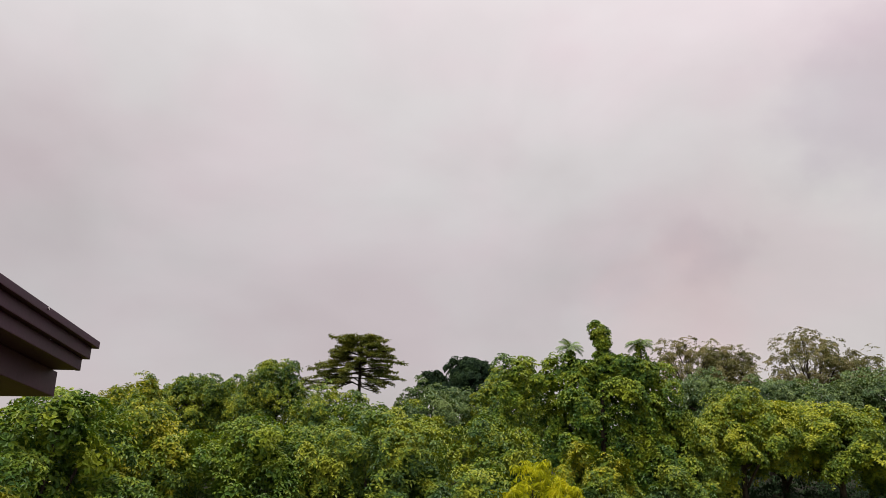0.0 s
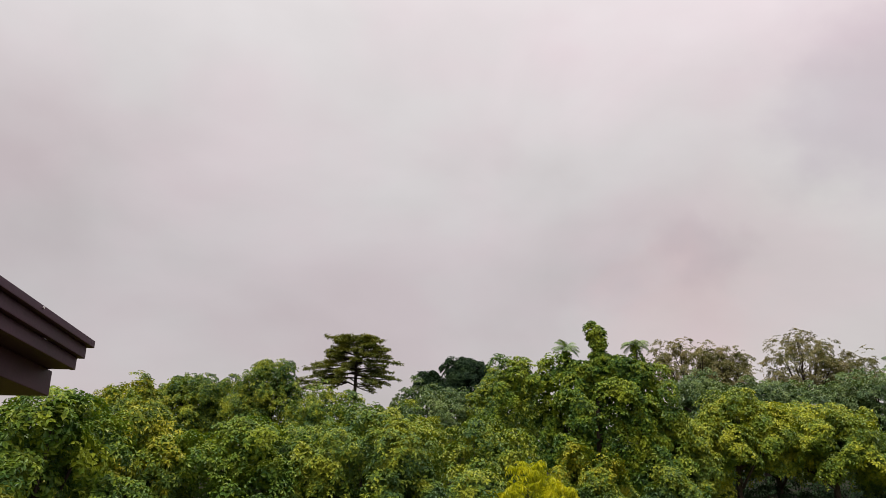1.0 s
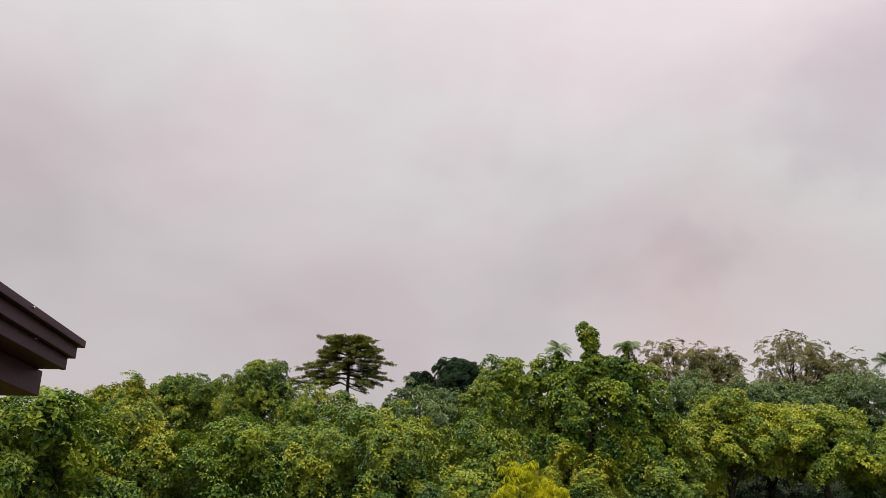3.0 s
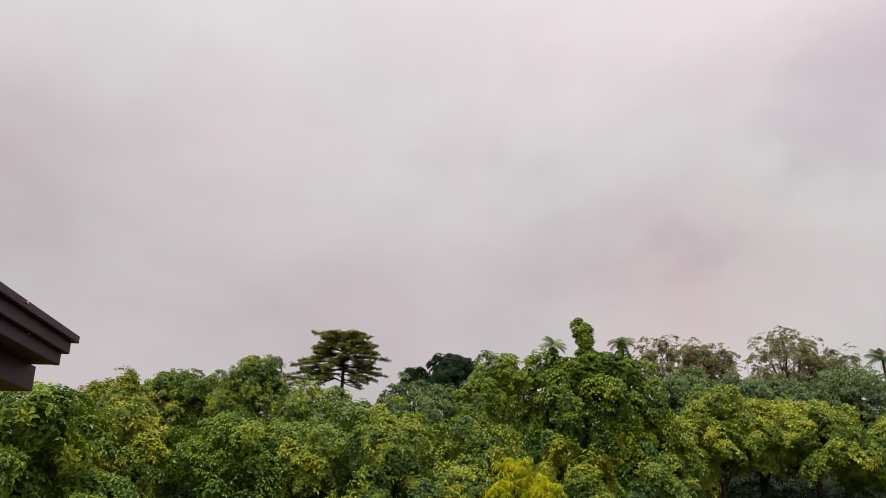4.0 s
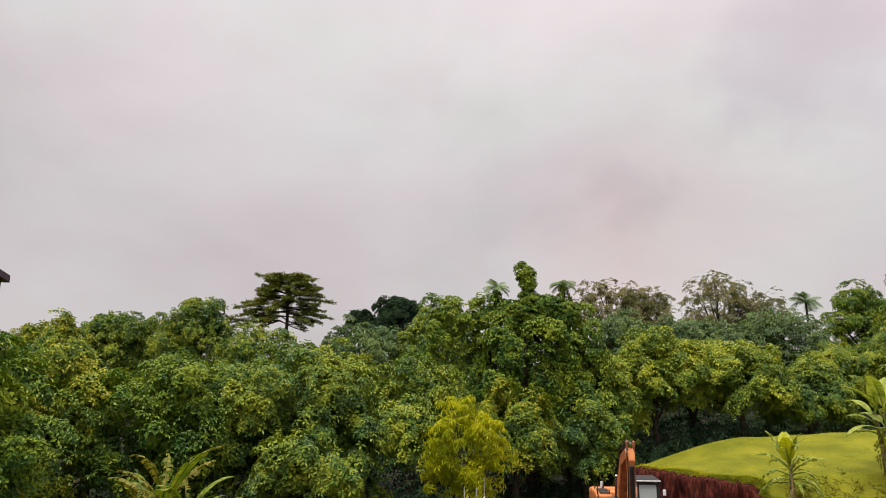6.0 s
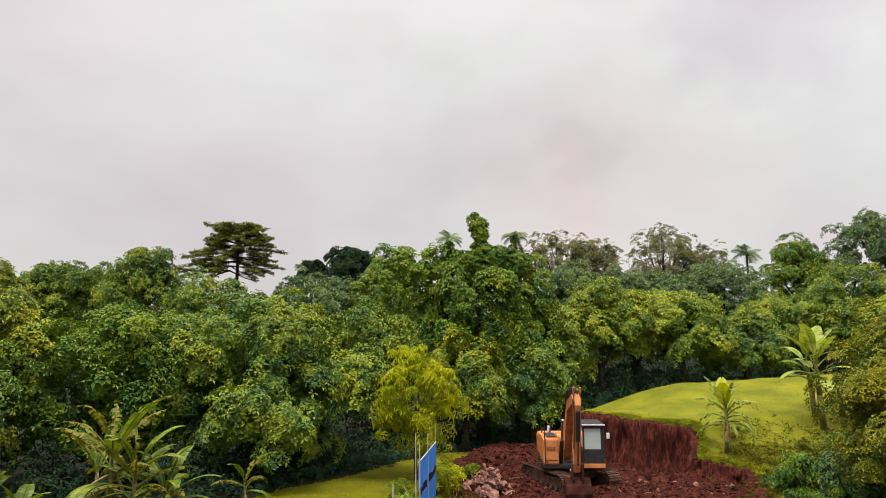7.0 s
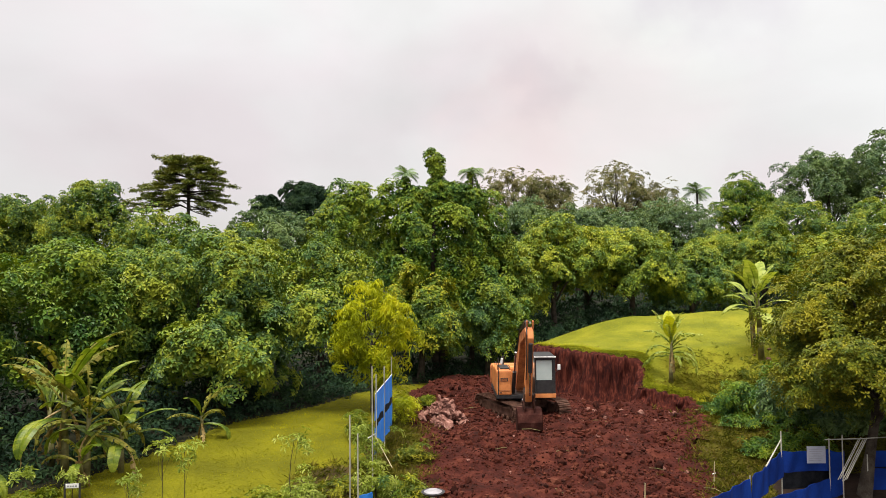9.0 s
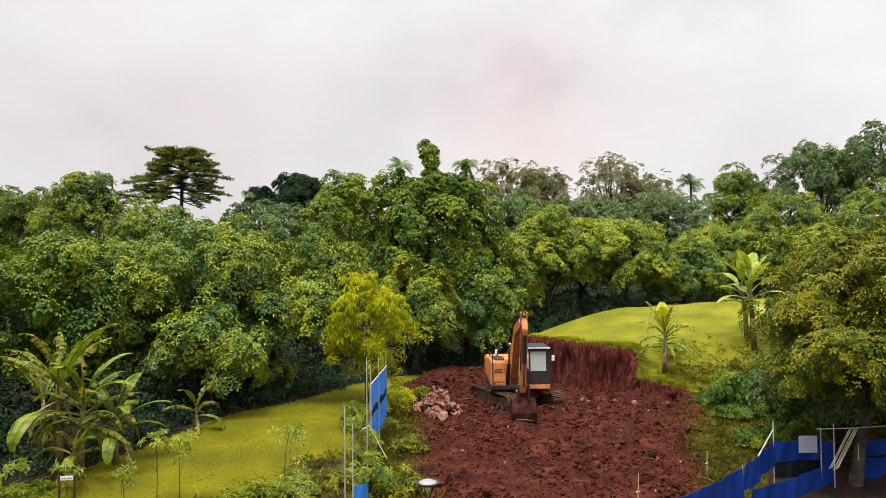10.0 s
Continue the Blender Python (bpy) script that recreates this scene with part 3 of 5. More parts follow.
# edge of the wood, nearest first
tree(1, -11.33, 32.00, (0, 0, 4.55, 4.5, 3.8, 4.25), LEAF_COOL, 420, "broad dome-shaped tree with drooping whorls of green leaves", extra=[(2.9, -3.9, 2.9, 1.2, 1.1, 1.2), (5.2, -1.0, 4.6, 1.4, 1.4, 1.6), (1.2, -3.9, 3.0, 1.6, 1.2, 1.5)], lumps=24, leaflets=5, length=0.21, width=0.10, each=27, size=0.33, droop=0.12)
tree(2, -16.56, 28.50, (0, 0.5, 4.1, 3.7, 3.4, 3.9), LEAF_VINE, 260, "leafy green tree at the edge of the wood", lumps=20, leaflets=5, length=0.21, width=0.10, each=27, size=0.36, droop=0.12, below=-0.3)
tree(3, -20.56, 26.50, (0, 0.5, 4.7, 3.2, 3.2, 4.3), LEAF_MID, 240, "tall yellowish-green tree at the edge of the wood", lumps=20, leaflets=5, length=0.21, width=0.10, each=27, size=0.36, droop=0.12, below=-0.4)
tree(9, -18.6, 19.6, (0, 0.5, 4.6, 2.7, 3.0, 4.2), LEAF_VINE, 230, "tall yellowish-green tree at the edge of the wood", lumps=20, leaflets=5, length=0.21, width=0.10, each=27, size=0.36, droop=0.12, below=-0.4)
tree(10, -23.0, 17.2, (0, 0.5, 4.4, 3.2, 3.2, 4.3), LEAF_VINE, 200, "leafy green tree at the edge of the wood", lumps=20, leaflets=5, length=0.21, width=0.10, each=27, size=0.36, droop=0.12, below=-0.4)
tree(11, -17.4, 16.8, (0, 0, 3.4, 1.6, 1.5, 2.0), LEAF_OLIVE, 120, "small olive-yellow tree before the edge of the wood", lumps=12, length=0.24, width=0.08, each=14, pad=0.5, girth=0.09)
tree(14, -27.4, 35.8, (0, 0, 7.3, 2.3, 2.2, 3.4), LEAF_MID, 130, "green tree rising above the wood", lumps=14, leaflets=5, length=0.22, width=0.10, each=22, size=0.38, droop=0.15, pad=0.6)
tree(4, -3.38, 30.50, (0, 0, 3.5, 1.75, 1.7, 2.6), LEAF_YELLOW, 170, "small yellow-green feathery tree beside the blue fence", lumps=18, leaflets=6, length=0.30, width=0.06, droop=0.7, girth=0.08, size=0.36, pad=0.42, each=9, wild=0.28, core=0.0)
tree(5, -1.70, 40.50, (0, 0, 3.85, 2.5, 2.3, 3.0), LEAF_MID, 150, "bright green tree beside the dug field", lumps=16, leaflets=5, length=0.21, width=0.10, each=27, size=0.36, droop=0.12, below=-0.4)
tree(13, 2.35, 42.00, (0, 0, 3.3, 1.9, 1.8, 2.6), LEAF_COOL, 110, "small green tree under the boughs beside the dug field", lumps=12, leaflets=5, length=0.21, width=0.10, each=26, size=0.38, droop=0.12, below=-0.4)
tree(6, -7.16, 39.00, (0, 0, 4.3, 3.2, 3.0, 4.2), LEAF_COOL, 200, "green tree deep in the wood", lumps=16, leaflets=5, length=0.23, width=0.11, each=21, size=0.38, droop=0.25, below=-0.3)
tree(7, -11.80, 42.00, (0, 0, 4.4, 3.2, 3.0, 4.6), LEAF_COOL, 180, "green tree deep in the wood", lumps=16, leaflets=5, length=0.23, width=0.11, each=21, size=0.38, droop=0.25, below=-0.3)

# the tall tree wrapped in climbing vines
tree(8, -0.74, 44.00, (0, 0, 7.4, 3.9, 3.4, 4.2), LEAF_VINE, 480, "tall tree smothered in bright green climbing vines", lumps=22, leaflets=5, length=0.24, width=0.13, droop=0.3, size=0.36, pad=0.7, each=27, wild=0.08, girth=0.35, hollow=(1.1, -2.8, 6.5, 1.7, 3.2, 2.1),
     extra=[(0.2, 0, 11.2, 1.0, 1.0, 0.9), (-5.2, 0, 10.4, 2.3, 2.2, 1.9), (-2.8, -0.3, 10.7, 2.1, 1.6, 1.4), (2.6, 0, 10.1, 2.0, 1.6, 1.4), (3.4, 0, 7.6, 1.6, 1.6, 2.2), (-6.6, 0, 6.8, 2.0, 2, 2.6), (3.9, -0.5, 4.4, 1.4, 1.4, 2.6)])

tree(12, -0.84, 43.20, (0.1, 0, 11.6, 0.6, 0.6, 2.0), LEAF_VINE, 300, "narrow trunk wrapped in vines rising like a knob above the canopy", lumps=0, leaflets=5, length=0.20, width=0.12, droop=0.3, pad=0.24, each=8, girth=0.2, core=0.3, boughs=2, wild=0.05, below=-0.95,
     extra=[(-0.16, 0, 13.72, 0.50, 0.45, 0.38), (0.02, 0, 13.30, 0.66, 0.55, 0.50), (0.18, 0, 12.85, 0.60, 0.5, 0.45), (0.20, 0, 12.3, 0.42, 0.45, 0.45), (0.25, 0, 11.8, 0.75, 0.6, 0.6), (0.35, 0, 11.2, 1.1, 0.8, 0.7), (1.3, 0, 11.3, 1.0, 0.8, 0.75), (2.3, 0, 10.9, 1.0, 0.8, 0.8), (-1.0, 0, 11.1, 0.9, 0.7, 0.7)])

# strands of vine that hang from its boughs
def hanging_vines(owner_x, owner_y, strands, leafy, group):
    rng = np.random.RandomState(95)
    ob = thing("hanging_vines", owner_x, owner_y, float(ground_height(owner_x, owner_y)), 0, "curtain of leafy vine strands hanging down from the boughs", "vines", group)
    z0 = ob.location.z
    for x_, y_, top, low in strands:
        n = int((top - low) * 16)
        u = np.linspace(0, 1, n)
        p = np.stack([x_ + 0.12 * np.sin(u * 5 + x_ * 3) + rng.normal(0, 0.09, n), y_ + rng.normal(0, 0.09, n), top - z0 + (low - top) * u], 1)
        nn = np.tile((0.0, -0.8, 0.5), (n, 1))
        v, f = sprays(rng, p, nn, 4, 0.24, 0.13, 0.5, jitter=0.5)
        strand = mesh_object("strand", v, f, leafy, ob)


vx, vy = -0.74, 44.00
hanging_vines(vx, vy, [(0.1 + 0.34 * k + 0.1 * math.sin(k * 7.0), -1.9 - 0.5 * math.sin(k * 3.1), 9.4 - 0.6 * (k % 3), 2.6 + 0.9 * ((k * 5) % 4) / 3) for k in range(9)]
              + [(-6.0 + 0.5 * k, -2.2, 7.2 + 0.3 * (k % 2), 4.2 - 0.4 * (k % 3)) for k in range(6)]
              + [(3.6 + 0.6 * k + 0.3 * math.sin(k * 5.0), -1.6 + 0.4 * (k % 2), 4.6, 1.9 + 0.5 * (k % 3)) for k in range(4)], LEAF_VINE, "hanging vines")
# middle canopy on the rise behind the mound
for k, (px, py, top, hw, hh, leafy) in enumerate([
        (7.25, 47.00, 10.13, 3.3, 3.3, LEAF_CREEPER), (12.54, 47.50, 9.42, 3.2, 3.0, LEAF_CREEPER),
        (9.95, 50.00, 9.62, 3.4, 3.4, LEAF_CREEPER), (17.13, 49.00, 8.08, 3.0, 2.8, LEAF_COOL),
        (24.14, 53.00, 9.98, 3.6, 3.2, LEAF_COOL), (22.25, 57.00, 9.74, 3.6, 3.2, LEAF_CREEPER),
        (27.58, 51.00, 9.51, 3.4, 3.2, LEAF_CREEPER), (33.40, 53.00, 12.19, 4.2, 4.2, LEAF_COOL),
        (4.06, 45.50, 9.00, 2.3, 3.6, LEAF_CREEPER)]):
    tree(20 + k, px, py, (0, 0, top - hh, hw, hw * 0.9, hh), leafy, 210, "low spreading tree overgrown with creepers", lumps=16, leaflets=5, length=0.22, width=0.105, droop=0.2, size=0.36, low=-0.5, each=27, below=-0.3)

# the row behind, against the sky
BACK = [
    (-28.93, 56.00, 14.59, 3.0, 4.2, LEAF_COOL, "green tree rising above the wood"),
    (-33.74, 58.00, 13.22, 3.4, 4.0, LEAF_COOL, "green tree rising above the wood"),
    (-36.68, 56.00, 13.25, 3.2, 3.4, LEAF_COOL, "green tree rising above the wood"),
    (-38.05, 50.00, 11.74, 3.4, 3.4, LEAF_MID, "green tree rising above the wood"),
    (32.53, 76.00, 17.07, 3.6, 4.4, LEAF_VINE, "round-topped bright green tree"),
    (38.23, 70.00, 18.44, 4.8, 4.0, LEAF_DARK_HAZY, "large dark green tree with drooping boughs"),
    (42.76, 66.00, 19.73, 4.6, 4.6, LEAF_DARK_HAZY, "large dark green tree with drooping boughs"),
    (21.91, 68.00, 13.23, 4.6, 3.8, LEAF_DARK_HAZY, "dark green tree behind the rise"),
    (16.16, 66.00, 12.54, 4.6, 3.6, LEAF_DARK_HAZY, "dark green tree behind the rise"),
    (7.59, 64.00, 13.22, 4.2, 4.0, LEAF_DARK_HAZY, "dark green tree behind the rise"),
    (12.21, 65.00, 12.85, 3.4, 3.4, LEAF_DARK_HAZY, "dark green tree behind the rise"),
    (32.55, 66.00, 13.18, 4.4, 4.0, LEAF_COOL, "green tree behind the rise"),
    (-9.00, 60.00, 13.68, 3.6, 4.0, LEAF_COOL, "green tree deep in the wood"),
    (-15.36, 60.00, 12.52, 4.0, 4.0, LEAF_DARK_HAZY, "green tree deep in the wood"),
    (-20.10, 48.00, 11.16, 3.2, 4.2, LEAF_COOL, "green tree deep in the wood"),
]
for k, (px, py, top, hw, hh, leafy, words) in enumerate(BACK):
    tree(40 + k, px, py, (0, 0, top - hh, hw, hw * 0.9, hh), leafy, 260, words, lumps=18, leaflets=5, length=0.28, width=0.13, droop=0.3, size=0.36, low=-0.7, girth=0.3, each=13, pad=0.85)

tree(39, -17.0, 78.00, (0, 0, 13.4, 4.0, 3.4, 3.0), LEAF_DEEP_AND_SHADE, 300, "dark tree with two rounded crowns deep in the wood", lumps=0, leaflets=5, length=0.28, width=0.14, droop=0.2, girth=0.3, each=18, pad=0.6, wild=0.05, below=-0.6,
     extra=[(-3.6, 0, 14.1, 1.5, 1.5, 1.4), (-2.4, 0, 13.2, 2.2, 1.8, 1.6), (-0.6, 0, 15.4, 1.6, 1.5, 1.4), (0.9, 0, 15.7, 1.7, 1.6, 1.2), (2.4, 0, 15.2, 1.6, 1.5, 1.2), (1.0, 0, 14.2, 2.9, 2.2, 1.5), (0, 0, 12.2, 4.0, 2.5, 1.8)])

# the flat-layered tree that stands above the wood
def layered_tree(seed, x, y, z_top, z_low):
    """A straight trunk with tiers of nearly level arms, each carrying one flat, pointed spray of leaves."""
    rng = np.random.RandomState(seed)
    z0 = float(ground_height(x, y)) - 0.1
    ob = thing("tree", x, y, z0, 0, "tall tree with flat spreading layers of thin foliage", "tree")
    tips, points = [], []
    for j in range(10):
        u = j / 9
        reach, z = 2.8 + 2.9 * u ** 0.9, z_top + (z_low - z_top) * u - z0
        for k in range(7):
            a = k * 6.283 / 7 + j * 0.83 + rng.uniform(-0.3, 0.3)
            far = reach * rng.uniform(0.55, 1.15)
            way = np.array((math.cos(a), 0.7 * math.sin(a), 0.0))
            across_ = np.array((-0.7 * math.sin(a), math.cos(a), 0.0))
            dip = 0.05 - 0.30 * u
            base = np.array((0.8 * (1 - u), 0, z))
            tips.append((base, base + way * far + np.array((0, 0, dip * far * 0.6))))
            t = rng.uniform(0.25 + 0.25 * u, 1.0, 62)
            wide = 0.62 * np.sin(np.clip(t * 1.02, 0, 1) * math.pi * 0.93) ** 0.6 + 0.05
            points.append(base + way * (t * far)[:, None] + across_ * (wide * rng.uniform(-1, 1, 62))[:, None]
                          + np.array((0, 0, 1.0)) * (dip * 0.6 * far * t ** 2 + rng.normal(0, 0.07, 62))[:, None])
    verts, faces = limb_mesh(rng, (0, 0, 0.0), (0.75, 0, z_top - 0.5 - z0), [], 0.22)
    for a, b in tips[7:]:
        if rng.uniform() < 0.7:
            v, f = limb_mesh(rng, a - np.array((0, 0, 0.35)), b, [], 0.055)
            faces += [tuple(q + len(verts) for q in face) for face in f]
            verts += v
    mesh_object("trunk", verts, faces, BARK, ob, smooth=True)
    p = np.concatenate(points)
    v, f = sprays(rng, p, np.tile((0.0, 0.0, 1.0), (len(p), 1)), 5, 0.25, 0.12, 0.12, jitter=0.3)
    mesh_object("crown", v, f, LEAF_LAYER, ob)


layered_tree(61, -23.30, 60.00, 16.35, 12.7)

# thin grey-leaved trees on the skyline
for k, (px, py, top, hw, hh) in enumerate([(7.08, 72.00, 17.51, 3.6, 3.4), (10.59, 72.00, 16.36, 2.8, 3.0), (18.12, 74.00, 17.90, 3.6, 3.8), (22.04, 74.00, 15.98, 2.8, 3.2)]):
    tree(64 + k, px, py, (0, 0, top - hh, hw, hw, hh), LEAF_GREY, 260, "thin grey-green tree with bare twigs against the sky", lumps=16, leaflets=5, length=0.22, width=0.11, each=9, pad=0.55, size=0.3, core=0.0, girth=0.22, boughs=16, wild=0.16, group="thin trees on the skyline")

# the tree whose boughs hang over the blue fence
tree(70, 12.58, 21.50, (1.15, 0.6, 4.1, 3.4, 3.2, 3.4), LEAF_OLIVE, 430, "spreading olive-yellow tree with small star-shaped leaf clusters beside the blue fence", lumps=24, leaflets=5, length=0.135, width=0.055, droop=0.1, size=0.34, girth=0.16, boughs=12, pad=0.52, each=46, below=-0.35, core=0.9)
tree(71, 11.87, 28.50, (0, 0, 1.1, 1.1, 1.0, 0.8), LEAF_VINE, 60, "low green bush on the grassy bank", lumps=8, leaflets=5, length=0.20, width=0.06, girth=0.04, pad=0.45, each=9, core=0.2, category="bush", name="bush")
tree(72, 13.43, 27.00, (0, 0, 1.6, 1.5, 1.3, 1.2), LEAF_VINE, 90, "low green bush on the grassy bank", lumps=8, leaflets=5, length=0.24, width=0.08, girth=0.05, pad=0.5, each=14, category="bush", name="bush")

# dark leaves here stand in for the shaded mass behind the fence
for k, (px, py, hw, hh) in enumerate([(13.06, 26.50, 1.4, 1.2), (13.65, 25.20, 1.4, 1.25), (15.21, 25.60, 1.5, 1.3), (16.53, 25.40, 1.5, 1.3)]):
    tree(75 + k, px, py, (0, 0, float(ground_height(px, py)) + hh * 0.85, hw, hw * 0.8, hh), LEAF_DARK_HAZY, 80, "dense shrub behind the blue fence, its shade put into dark green leaves", lumps=8, leaflets=5, length=0.22, width=0.08, girth=0.05, pad=0.45, each=13, core=0.3, category="shrub", name="shrub", group="shrubs behind the fence")


# undergrowth under the edge of the wood, its shade put into the dark leaves
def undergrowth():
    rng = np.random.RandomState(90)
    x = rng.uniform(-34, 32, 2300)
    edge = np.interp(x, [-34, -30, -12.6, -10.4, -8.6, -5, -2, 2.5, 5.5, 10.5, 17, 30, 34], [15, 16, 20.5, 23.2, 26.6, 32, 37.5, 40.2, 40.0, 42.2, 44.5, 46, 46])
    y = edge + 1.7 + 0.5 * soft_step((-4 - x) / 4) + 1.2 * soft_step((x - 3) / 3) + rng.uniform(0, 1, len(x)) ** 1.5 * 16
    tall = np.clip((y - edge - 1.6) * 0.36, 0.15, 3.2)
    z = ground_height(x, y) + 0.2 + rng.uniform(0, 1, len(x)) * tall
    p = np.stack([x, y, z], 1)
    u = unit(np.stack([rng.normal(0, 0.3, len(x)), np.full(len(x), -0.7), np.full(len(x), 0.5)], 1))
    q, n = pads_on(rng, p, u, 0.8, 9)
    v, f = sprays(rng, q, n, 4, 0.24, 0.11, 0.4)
    ob = mesh_object("undergrowth", v, f, LEAF_DEEP_AND_SHADE)
    tagged(ob, "tangled undergrowth beneath the trees of the wood, shade put into its dark leaves", "undergrowth", kind="stuff")


undergrowth()


def far_woods():
    rng = np.random.RandomState(91)
    x = rng.uniform(-110, 110, 1500)
    y = 88 + rng.uniform(0, 25, 1500)
    top = 8.5 + 2.2 * ripple(x, y, 41, 0.11) + 1.6 * ripple(x, y, 42, 0.3)
    z = ground_height(x, y) + rng.uniform(0, 1, 1500) ** 0.7 * top
    q, n = pads_on(rng, np.stack([x, y, z], 1), np.tile([0, -0.6, 0.6], (1500, 1)), 1.8, 7)
    v, f = sprays(rng, q, n, 4, 0.9, 0.5, 0.5)
    tagged(mesh_object("far_woods", v, f, LEAF_DARK_HAZY), "distant dark green woods closing the view behind the trees", "woods", kind="stuff")


far_woods()



# ---- things: shapes
def box(bm, x0, x1, y0, y1, z0, z1, bevel=0.0, m=None):
    made = bmesh.ops.create_cube(bm, size=1.0)["verts"]
    bmesh.ops.scale(bm, vec=(x1 - x0, y1 - y0, z1 - z0), verts=made)
    bmesh.ops.translate(bm, vec=((x0 + x1) / 2, (y0 + y1) / 2, (z0 + z1) / 2), verts=made)
    if bevel:
        edges = list({e for v in made for e in v.link_edges})
        r = bmesh.ops.bevel(bm, geom=edges, offset=bevel, segments=2, affect="EDGES", profile=0.6)
        made = list({v for fc in r["faces"] for v in fc.verts} | {v for v in made if v.is_valid})
    if m is not None:
        bmesh.ops.transform(bm, matrix=m, verts=made)
    return bm


def rod(bm, a, b, r0, r1=None, sides=10):
    a, b = Vector(a), Vector(b)
    made = bmesh.ops.create_cone(bm, cap_ends=True, segments=sides, radius1=r0, radius2=r0 if r1 is None else r1, depth=(b - a).length)["verts"]
    turn = (b - a).to_track_quat("Z", "Y").to_matrix().to_4x4()
    bmesh.ops.transform(bm, matrix=Matrix.Translation((a + b) / 2) @ turn, verts=made)
    return bm


def prism(bm, outline, x0, x1, bevel=0.02):
    """A plate outline in y, z, drawn out along x."""
    a = [bm.verts.new((x0, y, z)) for y, z in outline]
    b = [bm.verts.new((x1, y, z)) for y, z in outline]
    n = len(a)
    faces = [bm.faces.new(a), bm.faces.new(b[::-1])]
    for i in range(n):
        faces.append(bm.faces.new((a[i], b[i], b[(i + 1) % n], a[(i + 1) % n])))
    bmesh.ops.recalc_face_normals(bm, faces=faces)
    if bevel:
        bmesh.ops.bevel(bm, geom=list({e for fc in faces for e in fc.edges}), offset=bevel, segments=2, affect="EDGES")
    return bm


def B():
    return bmesh.new()


# ---- the excavator
def excavator(x, y, rz):
    z = float(ground_height(x, y)) - 0.12
    ex = thing("excavator", x, y, z, rz, "orange tracked excavator with folded boom standing on the red soil", "excavator")
    swing = pose(0, 0, 0, 0, 0, 24)
    half, rad = 1.48, 0.38
    for side in (-1, 1):
        bm = B()
        run = 2 * half * 2 + 2 * math.pi * rad
        count = 46
        for i in range(count):
            s = run * i / count
            if s < 2 * half:
                yy, zz, a = -half + s, 2 * rad, 0.0
            elif s < 2 * half + math.pi * rad:
                q = (s - 2 * half) / rad
                yy, zz, a = half + math.sin(q) * rad, rad + math.cos(q) * rad, -q
            elif s < 4 * half + math.pi * rad:
                yy, zz, a = half - (s - 2 * half - math.pi * rad), 0.0, math.pi
            else:
                q = (s - 4 * half - math.pi * rad) / rad
                yy, zz, a = -half - math.sin(q) * rad, rad - math.cos(q) * rad, math.pi - q
            m = swing @ Matrix.Translation((side * 1.12, yy, zz + 0.03)) @ Matrix.Rotation(a, 4, "X")
            box(bm, -0.29, 0.29, -0.072, 0.072, -0.025, 0.015, 0, m)
            box(bm, -0.29, 0.29, -0.012, 0.012, 0.012, 0.045, 0, m)
        track = part("track", bm, STEEL, ex, "dusty steel crawler track")
        bm = B()
        box(bm, side * 1.12 - 0.16, side * 1.12 + 0.16, -1.35, 1.35, 0.2, 0.58, 0.04, swing)
        part("track_frame", bm, STEEL, track)
        for yy, nm in ((-half, "idler_wheel"), (half, "drive_sprocket")):
            bm = B()
            rod(bm, (side * 1.12 - 0.14, yy, rad + 0.03), (side * 1.12 + 0.14, yy, rad + 0.03), 0.33, sides=20)
            rod(bm, (side * 1.12 - 0.2, yy, rad + 0.03), (side * 1.12 + 0.2, yy, rad + 0.03), 0.12, sides=12)
            bmesh.ops.transform(bm, matrix=swing, verts=bm.verts)
            part(nm, bm, STEEL, track)
        for k in range(6):
            bm = B()
            yy = -1.05 + k * 0.42
            rod(bm, (side * 1.12 - 0.2, yy, 0.14), (side * 1.12 + 0.2, yy, 0.14), 0.10, sides=12)
            bmesh.ops.transform(bm, matrix=swing, verts=bm.verts)
            part("roller", bm, STEEL, track)
    bm = B()
    box(bm, -0.95, 0.95, -0.7, 0.7, 0.38, 0.72, 0.06, swing)
    part("undercarriage_frame", bm, STEEL, ex)
    bm = B()
    rod(bm, (0, 0, 0.7), (0, 0, 0.95), 0.62, sides=28)
    part("slew_ring", bm, BLACK, ex)
    bm = B()
    box(bm, -1.20, 1.36, -1.28, 2.1, 0.93, 1.10, 0.03)
    part("deck", bm, BLACK, ex)
    bm = B()
    box(bm, -1.19, -0.54, -1.32, 0.55, 1.10, 2.16, 0.07)
    tank = part("tool_box", bm, PAINT, ex)
    bm = B()
    box(bm, -1.02, -0.70, -1.332, -1.318, 1.70, 1.84, 0.0)
    part("grille", bm, BLACK, tank)
    for k in range(3):
        bm = B()
        box(bm, -0.99, -0.73, -1.340, -1.330, 1.725 + k * 0.036, 1.742 + k * 0.036)
        part("slat", bm, PAINT_WORN, tank)
    bm = B()
    box(bm, -1.14, -0.59, -1.333, -1.318, 1.28, 1.30)
    part("seam", bm, BLACK, tank)
    bm = B()
    box(bm, -1.06, -0.98, -1.336, -1.316, 1.20, 1.24, 0.0)
    part("latch", bm, CHROME, tank)
    bm = B()
    rod(bm, (-1.12, -1.1, 2.14), (-1.12, -1.1, 2.34), 0.018)
    rod(bm, (-0.62, -1.1, 2.14), (-0.62, -1.1, 2.34), 0.018)
    rod(bm, (-1.12, -1.1, 2.34), (-0.62, -1.1, 2.34), 0.018)
    rod(bm, (-1.12, -1.1, 2.34), (-1.12, 0.5, 2.34), 0.018)
    rod(bm, (-1.12, 0.5, 2.14), (-1.12, 0.5, 2.34), 0.018)
    part("guard_rail", bm, BLACK, ex)
    bm = B()
